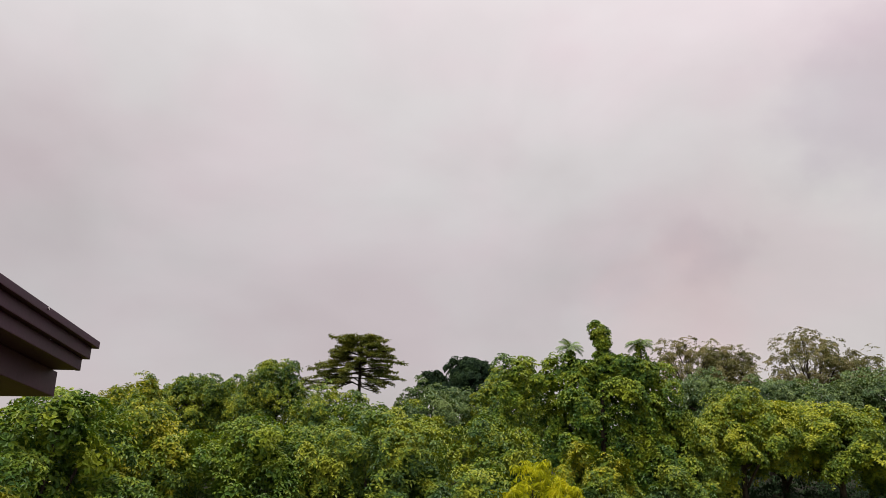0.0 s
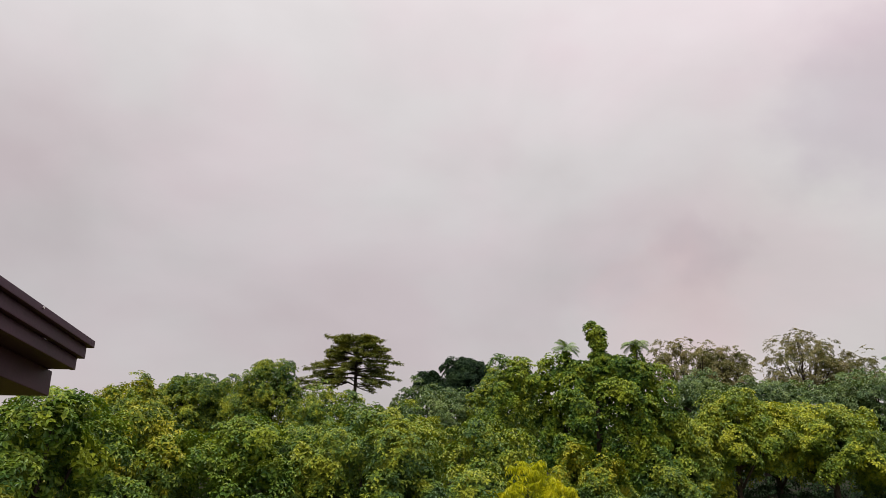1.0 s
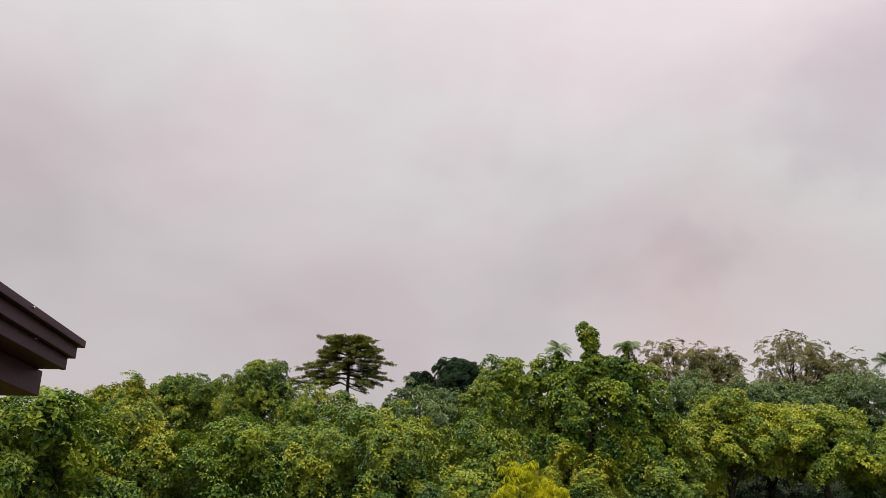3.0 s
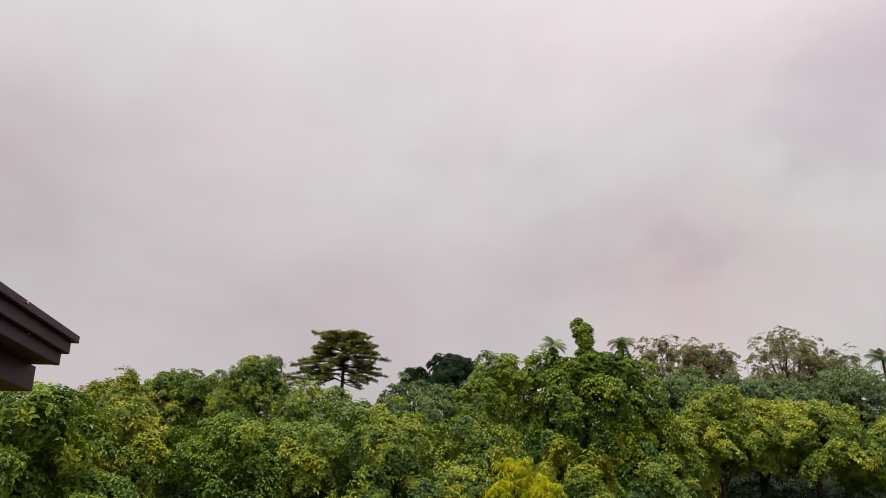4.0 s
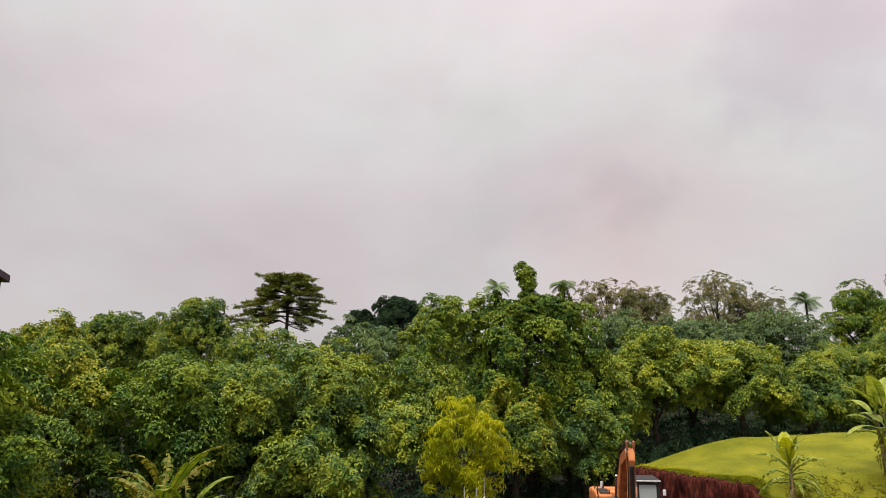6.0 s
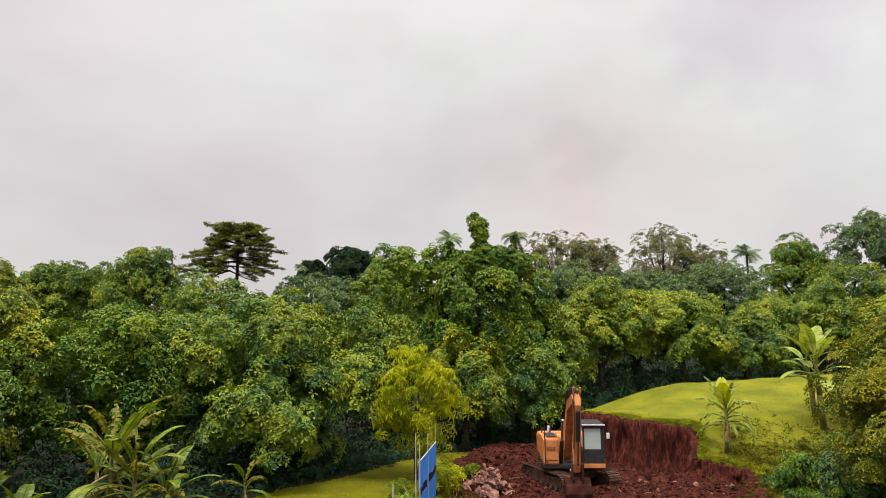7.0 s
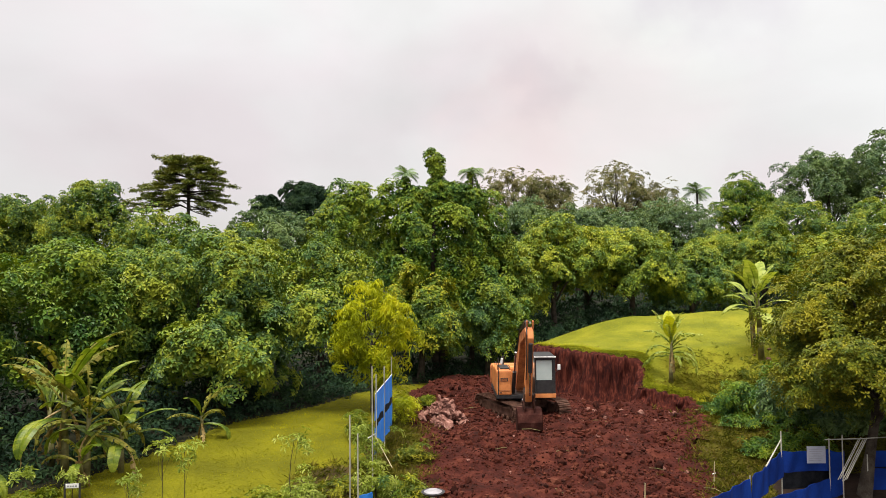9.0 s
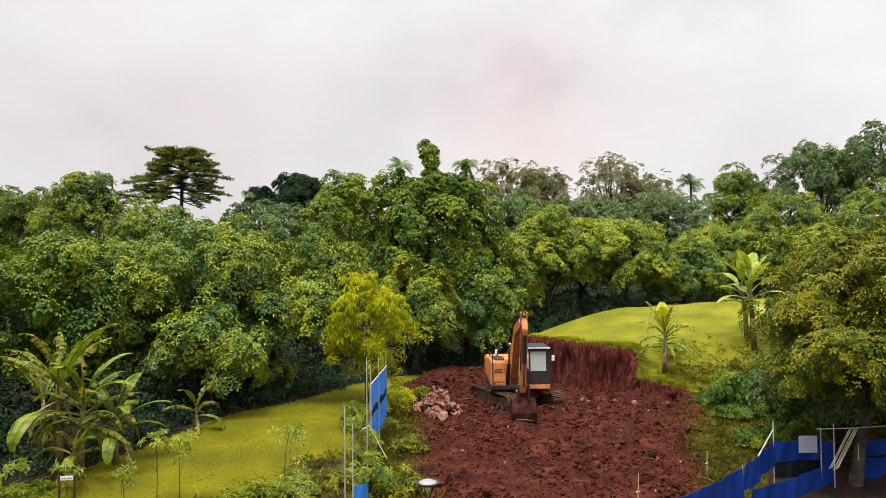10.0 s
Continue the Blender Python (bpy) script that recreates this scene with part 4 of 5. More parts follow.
    box(bm, -1.0, -0.6, -0.9, 0.3, 2.16, 2.22, 0.02)
    part("step_plate", bm, BLACK, ex)
    bm = B()
    rod(bm, (-1.12, -1.36, 1.0), (-1.12, -1.36, 2.72), 0.022)
    mast = part("mirror_mast", bm, BLACK, ex)
    bm = B()
    box(bm, -1.36, -1.26, -1.3, -1.26, 2.28, 2.55, 0.02, pose(0, 0, 0, 0, 8, 0))
    part("mirror", bm, WHITE, mast)
    bm = B()
    box(bm, -1.18, 1.34, 0.6, 2.0, 1.10, 2.06, 0.09)
    part("engine_hood", bm, PAINT, ex)
    bm = B()
    box(bm, -1.22, 1.34, 1.95, 2.55, 0.98, 2.02, 0.16)
    part("counterweight", bm, PAINT_WORN, ex)
    bm = B()
    rod(bm, (-0.7, 1.2, 2.0), (-0.7, 1.2, 2.5), 0.06)
    part("exhaust", bm, BLACK, ex)

    # cab: dark frame, panes, seat inside
    cx0, cx1, cy0, cy1 = 0.46, 1.36, -1.38, 0.35
    bm = B()
    box(bm, cx0, cx1, cy0, cy1, 1.10, 1.16, 0.01)
    cab = part("cab", bm, BLACK, ex, "black-framed operator cab")
    for xx in (cx0, cx1 - 0.07):
        for yy in (cy0, cy1 - 0.08):
            bm = B()
            box(bm, xx, xx + 0.07, yy, yy + 0.08, 1.162, 2.66, 0.015)
            part("pillar", bm, BLACK, cab)
        bm = B()
        box(bm, xx + 0.005, xx + 0.06, cy0 + 0.082, cy1 - 0.082, 1.162, 1.75, 0.01)
        part("side_panel", bm, BLACK, cab)
    bm = B()
    box(bm, cx0 + 0.072, cx1 - 0.072, cy0 + 0.003, cy0 + 0.06, 1.162, 1.718, 0.02)
    part("front_panel", bm, BLACK, cab)
    bm = B()
    box(bm, cx0 + 0.072, cx1 - 0.072, cy1 - 0.06, cy1 - 0.003, 1.162, 1.80, 0.01)
    part("rear_panel", bm, BLACK, cab)
    bm = B()
    box(bm, cx0 - 0.02, cx1 + 0.02, cy0 - 0.06, cy1 + 0.03, 2.66, 2.78, 0.04)
    part("roof", bm, BLACK, cab)
    bm = B()
    box(bm, cx0 - 0.025, cx1 + 0.025, cy0 - 0.075, cy0 + 0.05, 2.725, 2.772, 0.01)
    part("roof_trim", bm, WHITE, cab, "pale roof trim")
    bm = B()
    box(bm, cx0 - 0.01, cx1 + 0.01, cy0 - 0.03, cy0 + 0.1, 0.98, 1.16, 0.02)
    part("sill", bm, PAINT, cab, "orange cab sill")
    bm = B()
    box(bm, cx0 + 0.07, cx1 - 0.07, cy0 + 0.02, cy0 + 0.03, 1.74, 2.62)
    part("windscreen", bm, GLASS, cab, "dusty windscreen with the sky reflection put into its pale colour")
    for z0_, z1_ in ((1.72, 1.75), (2.60, 2.66)):
        bm = B()
        box(bm, cx0 + 0.05, cx1 - 0.05, cy0 + 0.005, cy0 + 0.02, z0_, z1_)
        part("window_frame", bm, BLACK, cab)
    for xx in (cx0 + 0.02, cx1 - 0.03):
        bm = B()
        box(bm, xx, xx + 0.01, cy0 + 0.1, cy1 - 0.1, 1.78, 2.62)
        part("side_window", bm, GLASS, cab)
    bm = B()
    box(bm, cx1 - 0.15, cx1 - 0.068, cy0 + 0.006, cy0 + 0.018, 1.752, 2.598)
    part("window_frame", bm, BLACK, cab)
    bm = B()
    box(bm, 0.68, 1.14, -0.45, 0.05, 1.35, 1.55, 0.06)
    box(bm, 0.70, 1.12, -0.02, 0.12, 1.50, 2.25, 0.05)
    part("seat", bm, BLACK, cab)
    bm = B()
    rod(bm, (cx1, cy0, 2.1), (cx1 + 0.14, cy0 - 0.12, 2.2), 0.012)
    mir = part("mirror_arm", bm, BLACK, cab)
    bm = B()
    box(bm, cx1 + 0.07, cx1 + 0.20, cy0 - 0.15, cy0 - 0.11, 2.20, 2.44, 0.02)
    part("side_mirror", bm, WHITE, mir, "white side mirror")
    bm = B()
    rod(bm, (1.2, cy0 - 0.10, 2.715), (1.2, cy0 - 0.02, 2.715), 0.03, sides=14)
    part("work_lamp", bm, CHROME, cab)

    # boom, arm and bucket in the plane of the boom
    bx = -0.10
    bm = B()
    prism(bm, [(-0.15, 1.25), (-0.55, 1.15), (-1.6, 2.55), (-2.5, 3.45), (-4.25, 3.87), (-4.35, 4.10), (-4.15, 4.27), (-2.4, 3.90), (-1.25, 3.15), (-0.10, 1.65)], bx - 0.17, bx + 0.15, 0.03)
    boom = part("boom", bm, PAINT_WORN, ex, "worn orange steel boom")
    bm = B()
    prism(bm, [(-4.0, 4.22), (-4.42, 4.25), (-4.55, 3.85), (-3.75, 1.25), (-3.55, 1.20), (-3.48, 1.36), (-3.95, 3.2)], bx - 0.13, bx + 0.13, 0.025)
    arm = part("arm", bm, PAINT, ex, "orange dipper arm")
    bm = B()
    prism(bm, [(-4.32, 4.20), (-4.44, 4.22), (-4.50, 4.52), (-4.38, 4.54)], bx - 0.15, bx - 0.08, 0.01)
    prism(bm, [(-4.32, 4.20), (-4.44, 4.22), (-4.50, 4.52), (-4.38, 4.54)], bx + 0.08, bx + 0.15, 0.01)
    part("lug", bm, PAINT_WORN, arm)
    for sx in (-0.34, 0.34):
        bm = B()
        rod(bm, (bx + sx, -0.95, 1.15), (bx + sx, -1.6, 2.15), 0.085, sides=14)
        cyl = part("lift_cylinder", bm, BLACK, ex)
        bm = B()
        rod(bm, (bx + sx, -1.6, 2.15), (bx + sx, -2.2, 3.05), 0.045, sides=12)
        part("piston_rod", bm, CHROME, cyl)
    bm = B()
    rod(bm, (bx, -2.2, 4.02), (bx, -3.4, 4.43), 0.085, sides=14)
    cyl = part("arm_cylinder", bm, BLACK, boom)
    bm = B()
    rod(bm, (bx, -3.4, 4.43), (bx, -4.42, 4.46), 0.045, sides=12)
    part("piston_rod", bm, CHROME, cyl)
    bm = B()
    rod(bm, (bx, -4.58, 3.65), (bx, -4.30, 2.5), 0.08, sides=14)
    cyl = part("bucket_cylinder", bm, BLACK, arm)
    bm = B()
    rod(bm, (bx, -4.30, 2.5), (bx, -4.08, 1.55), 0.04, sides=12)
    part("piston_rod", bm, CHROME, cyl)
    # hydraulic hoses along the boom and the arm
    for sx, path in ((-0.19, [(-1.3, 3.0), (-2.4, 3.98), (-3.6, 4.36), (-4.3, 4.5)]), (0.17, [(-1.4, 3.1), (-2.5, 4.0), (-3.7, 4.34), (-4.35, 4.42)]), (-0.15, [(-4.3, 4.5), (-4.62, 4.0), (-4.5, 3.3), (-4.2, 2.2)])):
        bm = B()
        for (y0_, z0_), (y1_, z1_) in zip(path[:-1], path[1:]):
            rod(bm, (bx + sx, y0_, z0_), (bx + sx, y1_, z1_), 0.022, sides=8)
        part("hose", bm, BLACK, boom)
    for sx in (-0.2, 0.2):
        bm = B()
        prism(bm, [(-4.12, 1.62), (-4.02, 1.64), (-3.68, 1.42), (-3.72, 1.32)], bx + sx - 0.025, bx + sx + 0.025, 0.008)
        prism(bm, [(-4.12, 1.62), (-4.02, 1.60), (-3.85, 1.02), (-3.95, 1.0)], bx + sx - 0.025, bx + sx + 0.025, 0.008)
        part("linkage", bm, STEEL, arm)
        bm = B()
        rod(bm, (bx + sx * 1.2 - 0.03, -3.62, 1.27), (bx + sx * 1.2 + 0.03, -3.62, 1.27), 0.1, sides=14)
        part("pivot_pin", bm, CHROME, arm)
    # bucket: curved back towards the viewer, open side to the machine
    bm = B()
    curve = [(-3.50, 1.22), (-3.80, 1.18), (-4.05, 1.00), (-4.18, 0.72), (-4.16, 0.42), (-3.98, 0.18), (-3.70, 0.08), (-3.30, 0.06)]
    curve = [(yy, zz - 0.20) for yy, zz in curve]
    inner = [(-3.32, -0.09), (-3.70, -0.07), (-3.94, 0.03), (-4.10, 0.24), (-4.12, 0.51), (-4.0, 0.76), (-3.78, 0.92), (-3.50, 0.96)]
    prism(bm, curve + inner, bx - 0.50, bx + 0.50, 0.0)
    bucket = part("bucket", bm, RUST, ex, "mud-caked digging bucket")
    for sx in (-0.50, 0.47):
        bm = B()
        prism(bm, curve + [(-3.42, 0.35)], bx + sx, bx + sx + 0.03, 0.0)
        part("cheek_plate", bm, RUST, bucket)
    for k in range(5):
        bm = B()
        xx = bx - 0.44 + k * 0.22
        prism(bm, [(-3.34, -0.15), (-3.34, -0.06), (-3.08, -0.10), (-3.08, -0.13)], xx - 0.045, xx + 0.045, 0.006)
        part("tooth", bm, STEEL, bucket)
    for sx in (-0.2, 0.2):
        bm = B()
        prism(bm, [(-3.45, 0.96), (-4.0, 0.78), (-3.92, 1.12), (-3.6, 1.36)], bx + sx - 0.03, bx + sx + 0.03, 0.008)
        part("bracket", bm, RUST, bucket)
    return ex


excavator(3.22, 31.7, 0.5)


# ---- banana plants
def banana_leaf(rng, length, width, heading, rise, curl, torn):
    """A leaf on an arching midrib. Whole leaves are broad paddles; torn ones hang from the rib as a comb of strips."""
    n = 26
    c, s = math.cos(heading), math.sin(heading)
    a, pos, spine, dirs = rise, np.zeros(3), [], []
    for i in range(n + 1):
        spine.append(pos.copy())
        d = np.array((math.cos(a) * c, math.cos(a) * s, math.sin(a)))
        dirs.append(d)
        pos = pos + d * length / n
        a = max(-1.5, a - curl / n * (0.3 + 1.4 * i / n))
    side = np.array((-s, c, 0.0))
    verts, faces = [], []
    first = 5
    for sgn in (-1, 1):
        left_in_strip, skip = 0, False
        for i in range(first, n):
            if left_in_strip <= 0:
                left_in_strip = rng.randint(3, 9) if torn < 0.4 else rng.randint(1, 4)
                hang, short, skip = rng.uniform(0.2, 1.0), rng.uniform(0.65, 1.05), rng.uniform() < 0.30 * torn
            left_in_strip -= 1
            if skip:
                continue
            u0, u1 = (i - first) / (n - first), (i + 1 - first) / (n - first)
            w0 = width * math.sin(math.pi * min(1, u0 * 0.94 + 0.05)) ** 0.55
            w1 = width * math.sin(math.pi * min(1, u1 * 0.94 + 0.05)) ** 0.55
            lift = 0.30 - 1.0 * min(1.0, torn) * hang
            fall = lift - 0.35 - 1.1 * min(1.0, torn) * hang
            nrm = np.cross(dirs[i], side)
            nrm = nrm if nrm[2] > 0 else -nrm
            o0 = side * sgn * math.cos(lift) + nrm * math.sin(lift)
            o1 = side * sgn * math.cos(fall) + nrm * math.sin(fall)
            keep = 1.0 - 0.55 * min(1.0, torn) if left_in_strip == 0 else 1.0
            back = dirs[i] * (0.22 * width)
            q0, q1 = spine[i], spine[i + 1]
            e1 = q0 + (q1 - q0) * keep
            k0, k1 = q0 + o0 * w0 * 0.5 + back * 0.5, e1 + o0 * w1 * 0.5 + back * 0.5
            f0, f1 = k0 + o1 * w0 * 0.5 * short + back * 0.5, k1 + o1 * w1 * 0.5 * short + back * 0.5
            b = len(verts)
            verts += [q0, q1, k1, k0, f1, f0]
            faces += [(b, b + 1, b + 2, b + 3), (b + 3, b + 2, b + 4, b + 5)]
    for i in range(n):
        r0, r1 = 0.035 * (1 - i / n) + 0.006, 0.035 * (1 - (i + 1) / n) + 0.006
        b = len(verts)
        up = np.cross(dirs[i], side)
        for q, r in ((spine[i], r0), (spine[i + 1], r1)):
            verts += [q + side * r, q + up * r, q - side * r, q - up * r]
        for k in range(4):
            faces.append((b + k, b + (k + 1) % 4, b + 4 + (k + 1) % 4, b + 4 + k))
    return verts, faces


def banana_plant(seed, x, y, height, leaves, size, label, torn=0.3, dry=0.2, wide=0.115, group="", green=None, arching=1.0):
    rng = np.random.RandomState(seed)
    z = float(ground_height(x, y)) - 0.05
    ob = thing("banana_plant", x, y, z, 0, label, "banana plant", group)
    bm = B()
    r = 0.05 + 0.022 * height
    tilt = rng.uniform(-0.1, 0.1, 2) * height
    rod(bm, (0, 0, 0), (tilt[0] * 0.4, tilt[1] * 0.4, height * 0.5), r * 1.2, r, 12)
    rod(bm, (tilt[0] * 0.4, tilt[1] * 0.4, height * 0.5 - 0.02), (tilt[0], tilt[1], height), r, r * 0.6, 12)
    part("stem", bm, STEM, ob, smooth=True)
    for k in range(leaves):
        u = k / max(1, leaves - 1)
        heading = k * 2.4 + rng.uniform(-0.4, 0.4)
        dead = rng.uniform() < dry and u < 0.6
        rise = 0.1 + 1.25 * u + rng.uniform(-0.2, 0.2) if not dead else rng.uniform(-1.3, -0.2)
        ln = size * rng.uniform(0.75, 1.15) * (0.8 if dead else 1.0)
        ragged_leaf = rng.uniform() < torn * 0.6
        v, f = banana_leaf(rng, ln, (wide * size * rng.uniform(0.85, 1.2) + 0.04) * (0.55 if dead else 0.8 if ragged_leaf else 1.0), heading, min(rise, 1.45), arching * rng.uniform(1.3, 3.0) * (1.2 - 0.55 * u), 1.0 if dead or ragged_leaf else 0.15 * rng.uniform(0.3, 1.6))
        v = np.array(v) + np.array((tilt[0], tilt[1], height * (0.62 + 0.38 * u)))
        v[:, 2] = np.maximum(v[:, 2], 0.06)
        leaf = mesh_object("leaf", v, f, LEAF_DRY if dead else green or (LEAF_RAGGED if ragged_leaf else LEAF_BANANA), ob)
        if dead:
            tagged(leaf, "withered brown leaf")
    return ob


for k, (bx, by, hh, n, sz, torn, dry) in enumerate([
        (-12.60, 22.80, 3.0, 17, 2.5, 1.1, 0.45), (-10.95, 23.20, 1.6, 14, 1.9, 0.2, 0.3), (-11.75, 22.50, 2.4, 17, 2.1, 0.8, 0.45),
        (-14.75, 21.50, 1.4, 8, 1.8, 0.6, 0.2), (-16.02, 21.80, 1.8, 8, 2.0, 0.3, 0.2), (-11.64, 22.10, 1.0, 9, 1.4, 0.7, 0.4), (-9.21, 26.00, 0.9, 9, 1.5, 0.7, 0.3), (-13.63, 23.80, 2.0, 10, 2.1, 0.9, 0.45)]):
    banana_plant(100 + k, bx, by, hh, n, sz, "banana plant with torn and partly withered leaves at the wood's edge", torn, dry, 0.105, arching=0.75, group="banana plants by the lawn")
banana_plant(120, 10.37, 32.80, 2.0, 24, 1.6, "banana plant with two upright bright leaves on the grassy bank", 1.7, 0.25, 0.11, green=LEAF_PALE, arching=0.8)
upright = bpy.data.objects["banana_plant.008"]
for hd_, ri_, ln_ in ((1.35, 1.35, 1.6), (-2.0, 1.45, 1.35)):
    v, f = banana_leaf(np.random.RandomState(5), ln_, 0.34, hd_, ri_, 0.5, 0.0)
    tagged(mesh_object("leaf", np.array(v) + np.array((0, 0, 1.85)), f, LEAF_YELLOW, upright), "upright pale green leaf")
banana_plant(121, 15.08, 33.80, 3.3, 14, 2.1, "tall banana plant with broad pale leaves on the mound", 0.1, 0.1, 0.13, green=LEAF_PALE, arching=0.55)
banana_plant(122, 15.08, 34.60, 2.6, 9, 1.8, "banana plant with broad pale leaves on the mound", 0.2, 0.2, 0.13, green=LEAF_PALE, arching=0.6)


# ---- fences
def cloth(bm, a, b, z_top, z_low, sag=0.06, wave=0.04, seed=0, cols=24, rows=6):
    """A hung sheet with thickness between the ends a and b (x, y)."""
    rng = np.random.RandomState(seed)
    ph = rng.uniform(0, 6.28, 4)
    dx, dy = b[0] - a[0], b[1] - a[1]
    ln = math.hypot(dx, dy)
    nx_, ny_ = -dy / ln, dx / ln
    grid = []
    for t in (0.0, 0.012):
        layer = []
        for j in range(rows + 1):
            line = []
            for i in range(cols + 1):
                u, w = i / cols, j / rows
                off = wave * (math.sin(u * ln * 4.1 + ph[0]) * (0.4 + 0.6 * w) + 0.5 * math.sin(u * ln * 9 + ph[1] + w * 2)) + t
                top, low = z_top[0] + (z_top[1] - z_top[0]) * u, z_low[0] + (z_low[1] - z_low[0]) * u
                top -= sag * math.sin(u * math.pi) + 0.006 * math.sin(u * ln * 7 + ph[2])
                low -= sag * 0.6 * math.sin(u * math.pi) + 0.012 * math.sin(u * ln * 5 + ph[3])
                line.append(bm.verts.new((a[0] + dx * u + nx_ * off, a[1] + dy * u + ny_ * off, top + (low - top) * w)))
            layer.append(line)
        grid.append(layer)
    for t in (0, 1):
        for j in range(rows):
            for i in range(cols):
                q = (grid[t][j][i], grid[t][j][i + 1], grid[t][j + 1][i + 1], grid[t][j + 1][i])
                bm.faces.new(q if t else q[::-1])
    for i in range(cols):
        for j in (0, rows):
            bm.faces.new((grid[0][j][i], grid[0][j][i + 1], grid[1][j][i + 1], grid[1][j][i]))
    for j in range(rows):
        for i in (0, cols):
            bm.faces.new((grid[0][j][i], grid[0][j + 1][i], grid[1][j + 1][i], grid[1][j][i]))
    bmesh.ops.recalc_face_normals(bm, faces=bm.faces)
    return bm


def pole(parent, x, y, z0, z1, r=0.025, mat=None, lean=(0, 0), name="post"):
    bm = B()
    rod(bm, (x, y, z0), (x + lean[0], y + lean[1], z1), r, r * 0.9, 8)
    return part(name, bm, mat or POLE, parent)


side_fence = thing("site_fence", 0, 0, 0, 0, "light blue sheeting fence with a blackened gap and tall thin poles", "fence")
ya, yb = 23.0, 27.7
xa, xb = -2.46, -2.30
zt, zb = (2.27, 2.23), (0.29, 0.22)
ztm, zbm = tuple(b + (t - b) * 0.56 for t, b in zip(zt, zb)), tuple(b + (t - b) * 0.44 for t, b in zip(zt, zb))
for hi, lo, sd in ((zt, ztm, 1), (zbm, zb, 2)):
    part("sheet", cloth(B(), (xa, ya), (xb, yb), hi, lo, 0.02, 0.03, sd), TARP_LIGHT, side_fence)
# black strips added for the dark gap between upper and lower sheets
for u0, u1, sd in ((0.0, 0.40, 3), (0.50, 1.0, 4)):
    f0 = [(xa + (xb - xa) * u, ya + (yb - ya) * u) for u in (u0, u1)]
    mix = lambda pr, u: pr[0] + (pr[1] - pr[0]) * u
    part("band", cloth(B(), f0[0], f0[1], (mix(ztm, u0) + 0.01, mix(ztm, u1) + 0.01), (mix(zbm, u0) - 0.01, mix(zbm, u1) - 0.01), 0.0, 0.02, sd, 10, 2), GAP_BLACK, side_fence, "black strip standing in for the dark gap between the sheets")
part("sheet", cloth(B(), (xa + (xb - xa) * 0.40, ya + (yb - ya) * 0.40), (xa + (xb - xa) * 0.50, ya + (yb - ya) * 0.50), (mix(ztm, 0.4) + 0.01, mix(ztm, 0.5) + 0.01), (mix(zbm, 0.4) - 0.01, mix(zbm, 0.5) - 0.01), 0, 0.01, 9, 4, 2), TARP_LIGHT, side_fence)
for px_, py_, pz_ in ((-2.47, 17.20, 2.75), (-2.46, 18.60, 1.98), (-2.45, 22.00, 3.32), (-2.43, 23.00, 2.91), (-2.37, 25.20, 2.88), (-2.32, 27.75, 2.92)):
    pole(side_fence, px_, py_, float(ground_height(px_, py_)) - 0.1, pz_, 0.019 if py_ < 26 else 0.016)
bm = B()
rod(bm, (-2.44, 22.60, 1.00), (-1.83, 22.00, 0.14), 0.014)
part("brace", bm, BAMBOO, side_fence)
bm = B()
rod(bm, (xa, ya, zt[0]), (xb, yb, zt[1]), 0.014)
part("top_rail", bm, WHITE, side_fence)
bm = B()
rod(bm, (xa - 0.15, ya - 0.8, zt[0] - 1.25), (xa, ya, zt[0] - 1.3), 0.02)
part("clamp", bm, POLE, side_fence)
part("sheet", cloth(B(), (-2.54, 19.60), (-2.29, 20.60), (0.05, -0.16), (-0.50, -0.77), 0.02, 0.03, 5, 8, 4), TARP_LIGHT, side_fence)

road_fence = thing("hoarding_fence", 0, 0, 0, 0, "blue plastic sheeting fence on poles under the tree, its shade put into the deep blue", "fence")
runs = [((5.25, 16.00), (7.97, 18.80), (0.80, 0.67), 1.3, 11),
        ((8.15, 19.00), (9.89, 21.00), (0.67, 0.84), 0.72, 12),
        ((9.89, 21.00), (11.51, 21.40), (0.84, 0.79), 0.62, 13),
        ((8.58, 19.60), (11.44, 21.30), (-0.17, -0.07), 1.0, 14),
        ((11.51, 21.40), (12.05, 21.50), (0.78, 0.69), 1.5, 15),
        ((12.95, 21.90), (15.60, 22.60), (0.57, 0.67), 0.50, 16),
        ((12.79, 21.70), (15.45, 22.40), (0.11, 0.03), 0.95, 17)]
for a_, b_, tops, hgt, sd in runs:
    part("sheet", cloth(B(), a_, b_, tops, (tops[0] - hgt, tops[1] - hgt), 0.05, 0.05, sd), TARP_SHADED, road_fence)
part("band", cloth(B(), (9.96, 21.20), (11.60, 21.60), (0.26, 0.13), (-0.33, -0.47), 0.0, 0.02, 18), GAP_BLACK, road_fence, "black strip standing in for the dark gap between the sheets")
part("band", cloth(B(), (12.97, 22.00), (15.66, 22.70), (0.36, 0.33), (-0.04, -0.27), 0.0, 0.02, 19), GAP_BLACK, road_fence, "black strip standing in for the dark gap between the sheets")
for (px_, py_, pz_), r_ in (((9.86, 20.95, 1.43), 0.02), ((11.47, 21.30, 1.13), 0.02), ((11.87, 21.30, 1.24), 0.02), ((12.79, 21.60, 0.56), 0.018), ((8.02, 18.85, 0.74), 0.018)):
    pole(road_fence, px_, py_, float(ground_height(px_, py_)) - 0.1, pz_, r_)
bm = B()
rod(bm, (8.79, 19.60, 0.77), (9.78, 20.80, 1.21), 0.018)
part("brace", bm, POLE, road_fence)
# white rail and poles take the dull pole colour to imitate the tree's shade
bm = B()
rod(bm, (11.29, 21.20, 1.12), (12.37, 21.20, 1.14), 0.016)
rod(bm, (12.37, 21.20, 1.14), (14.22, 21.60, 1.13), 0.016)
part("top_rail", bm, POLE, road_fence)
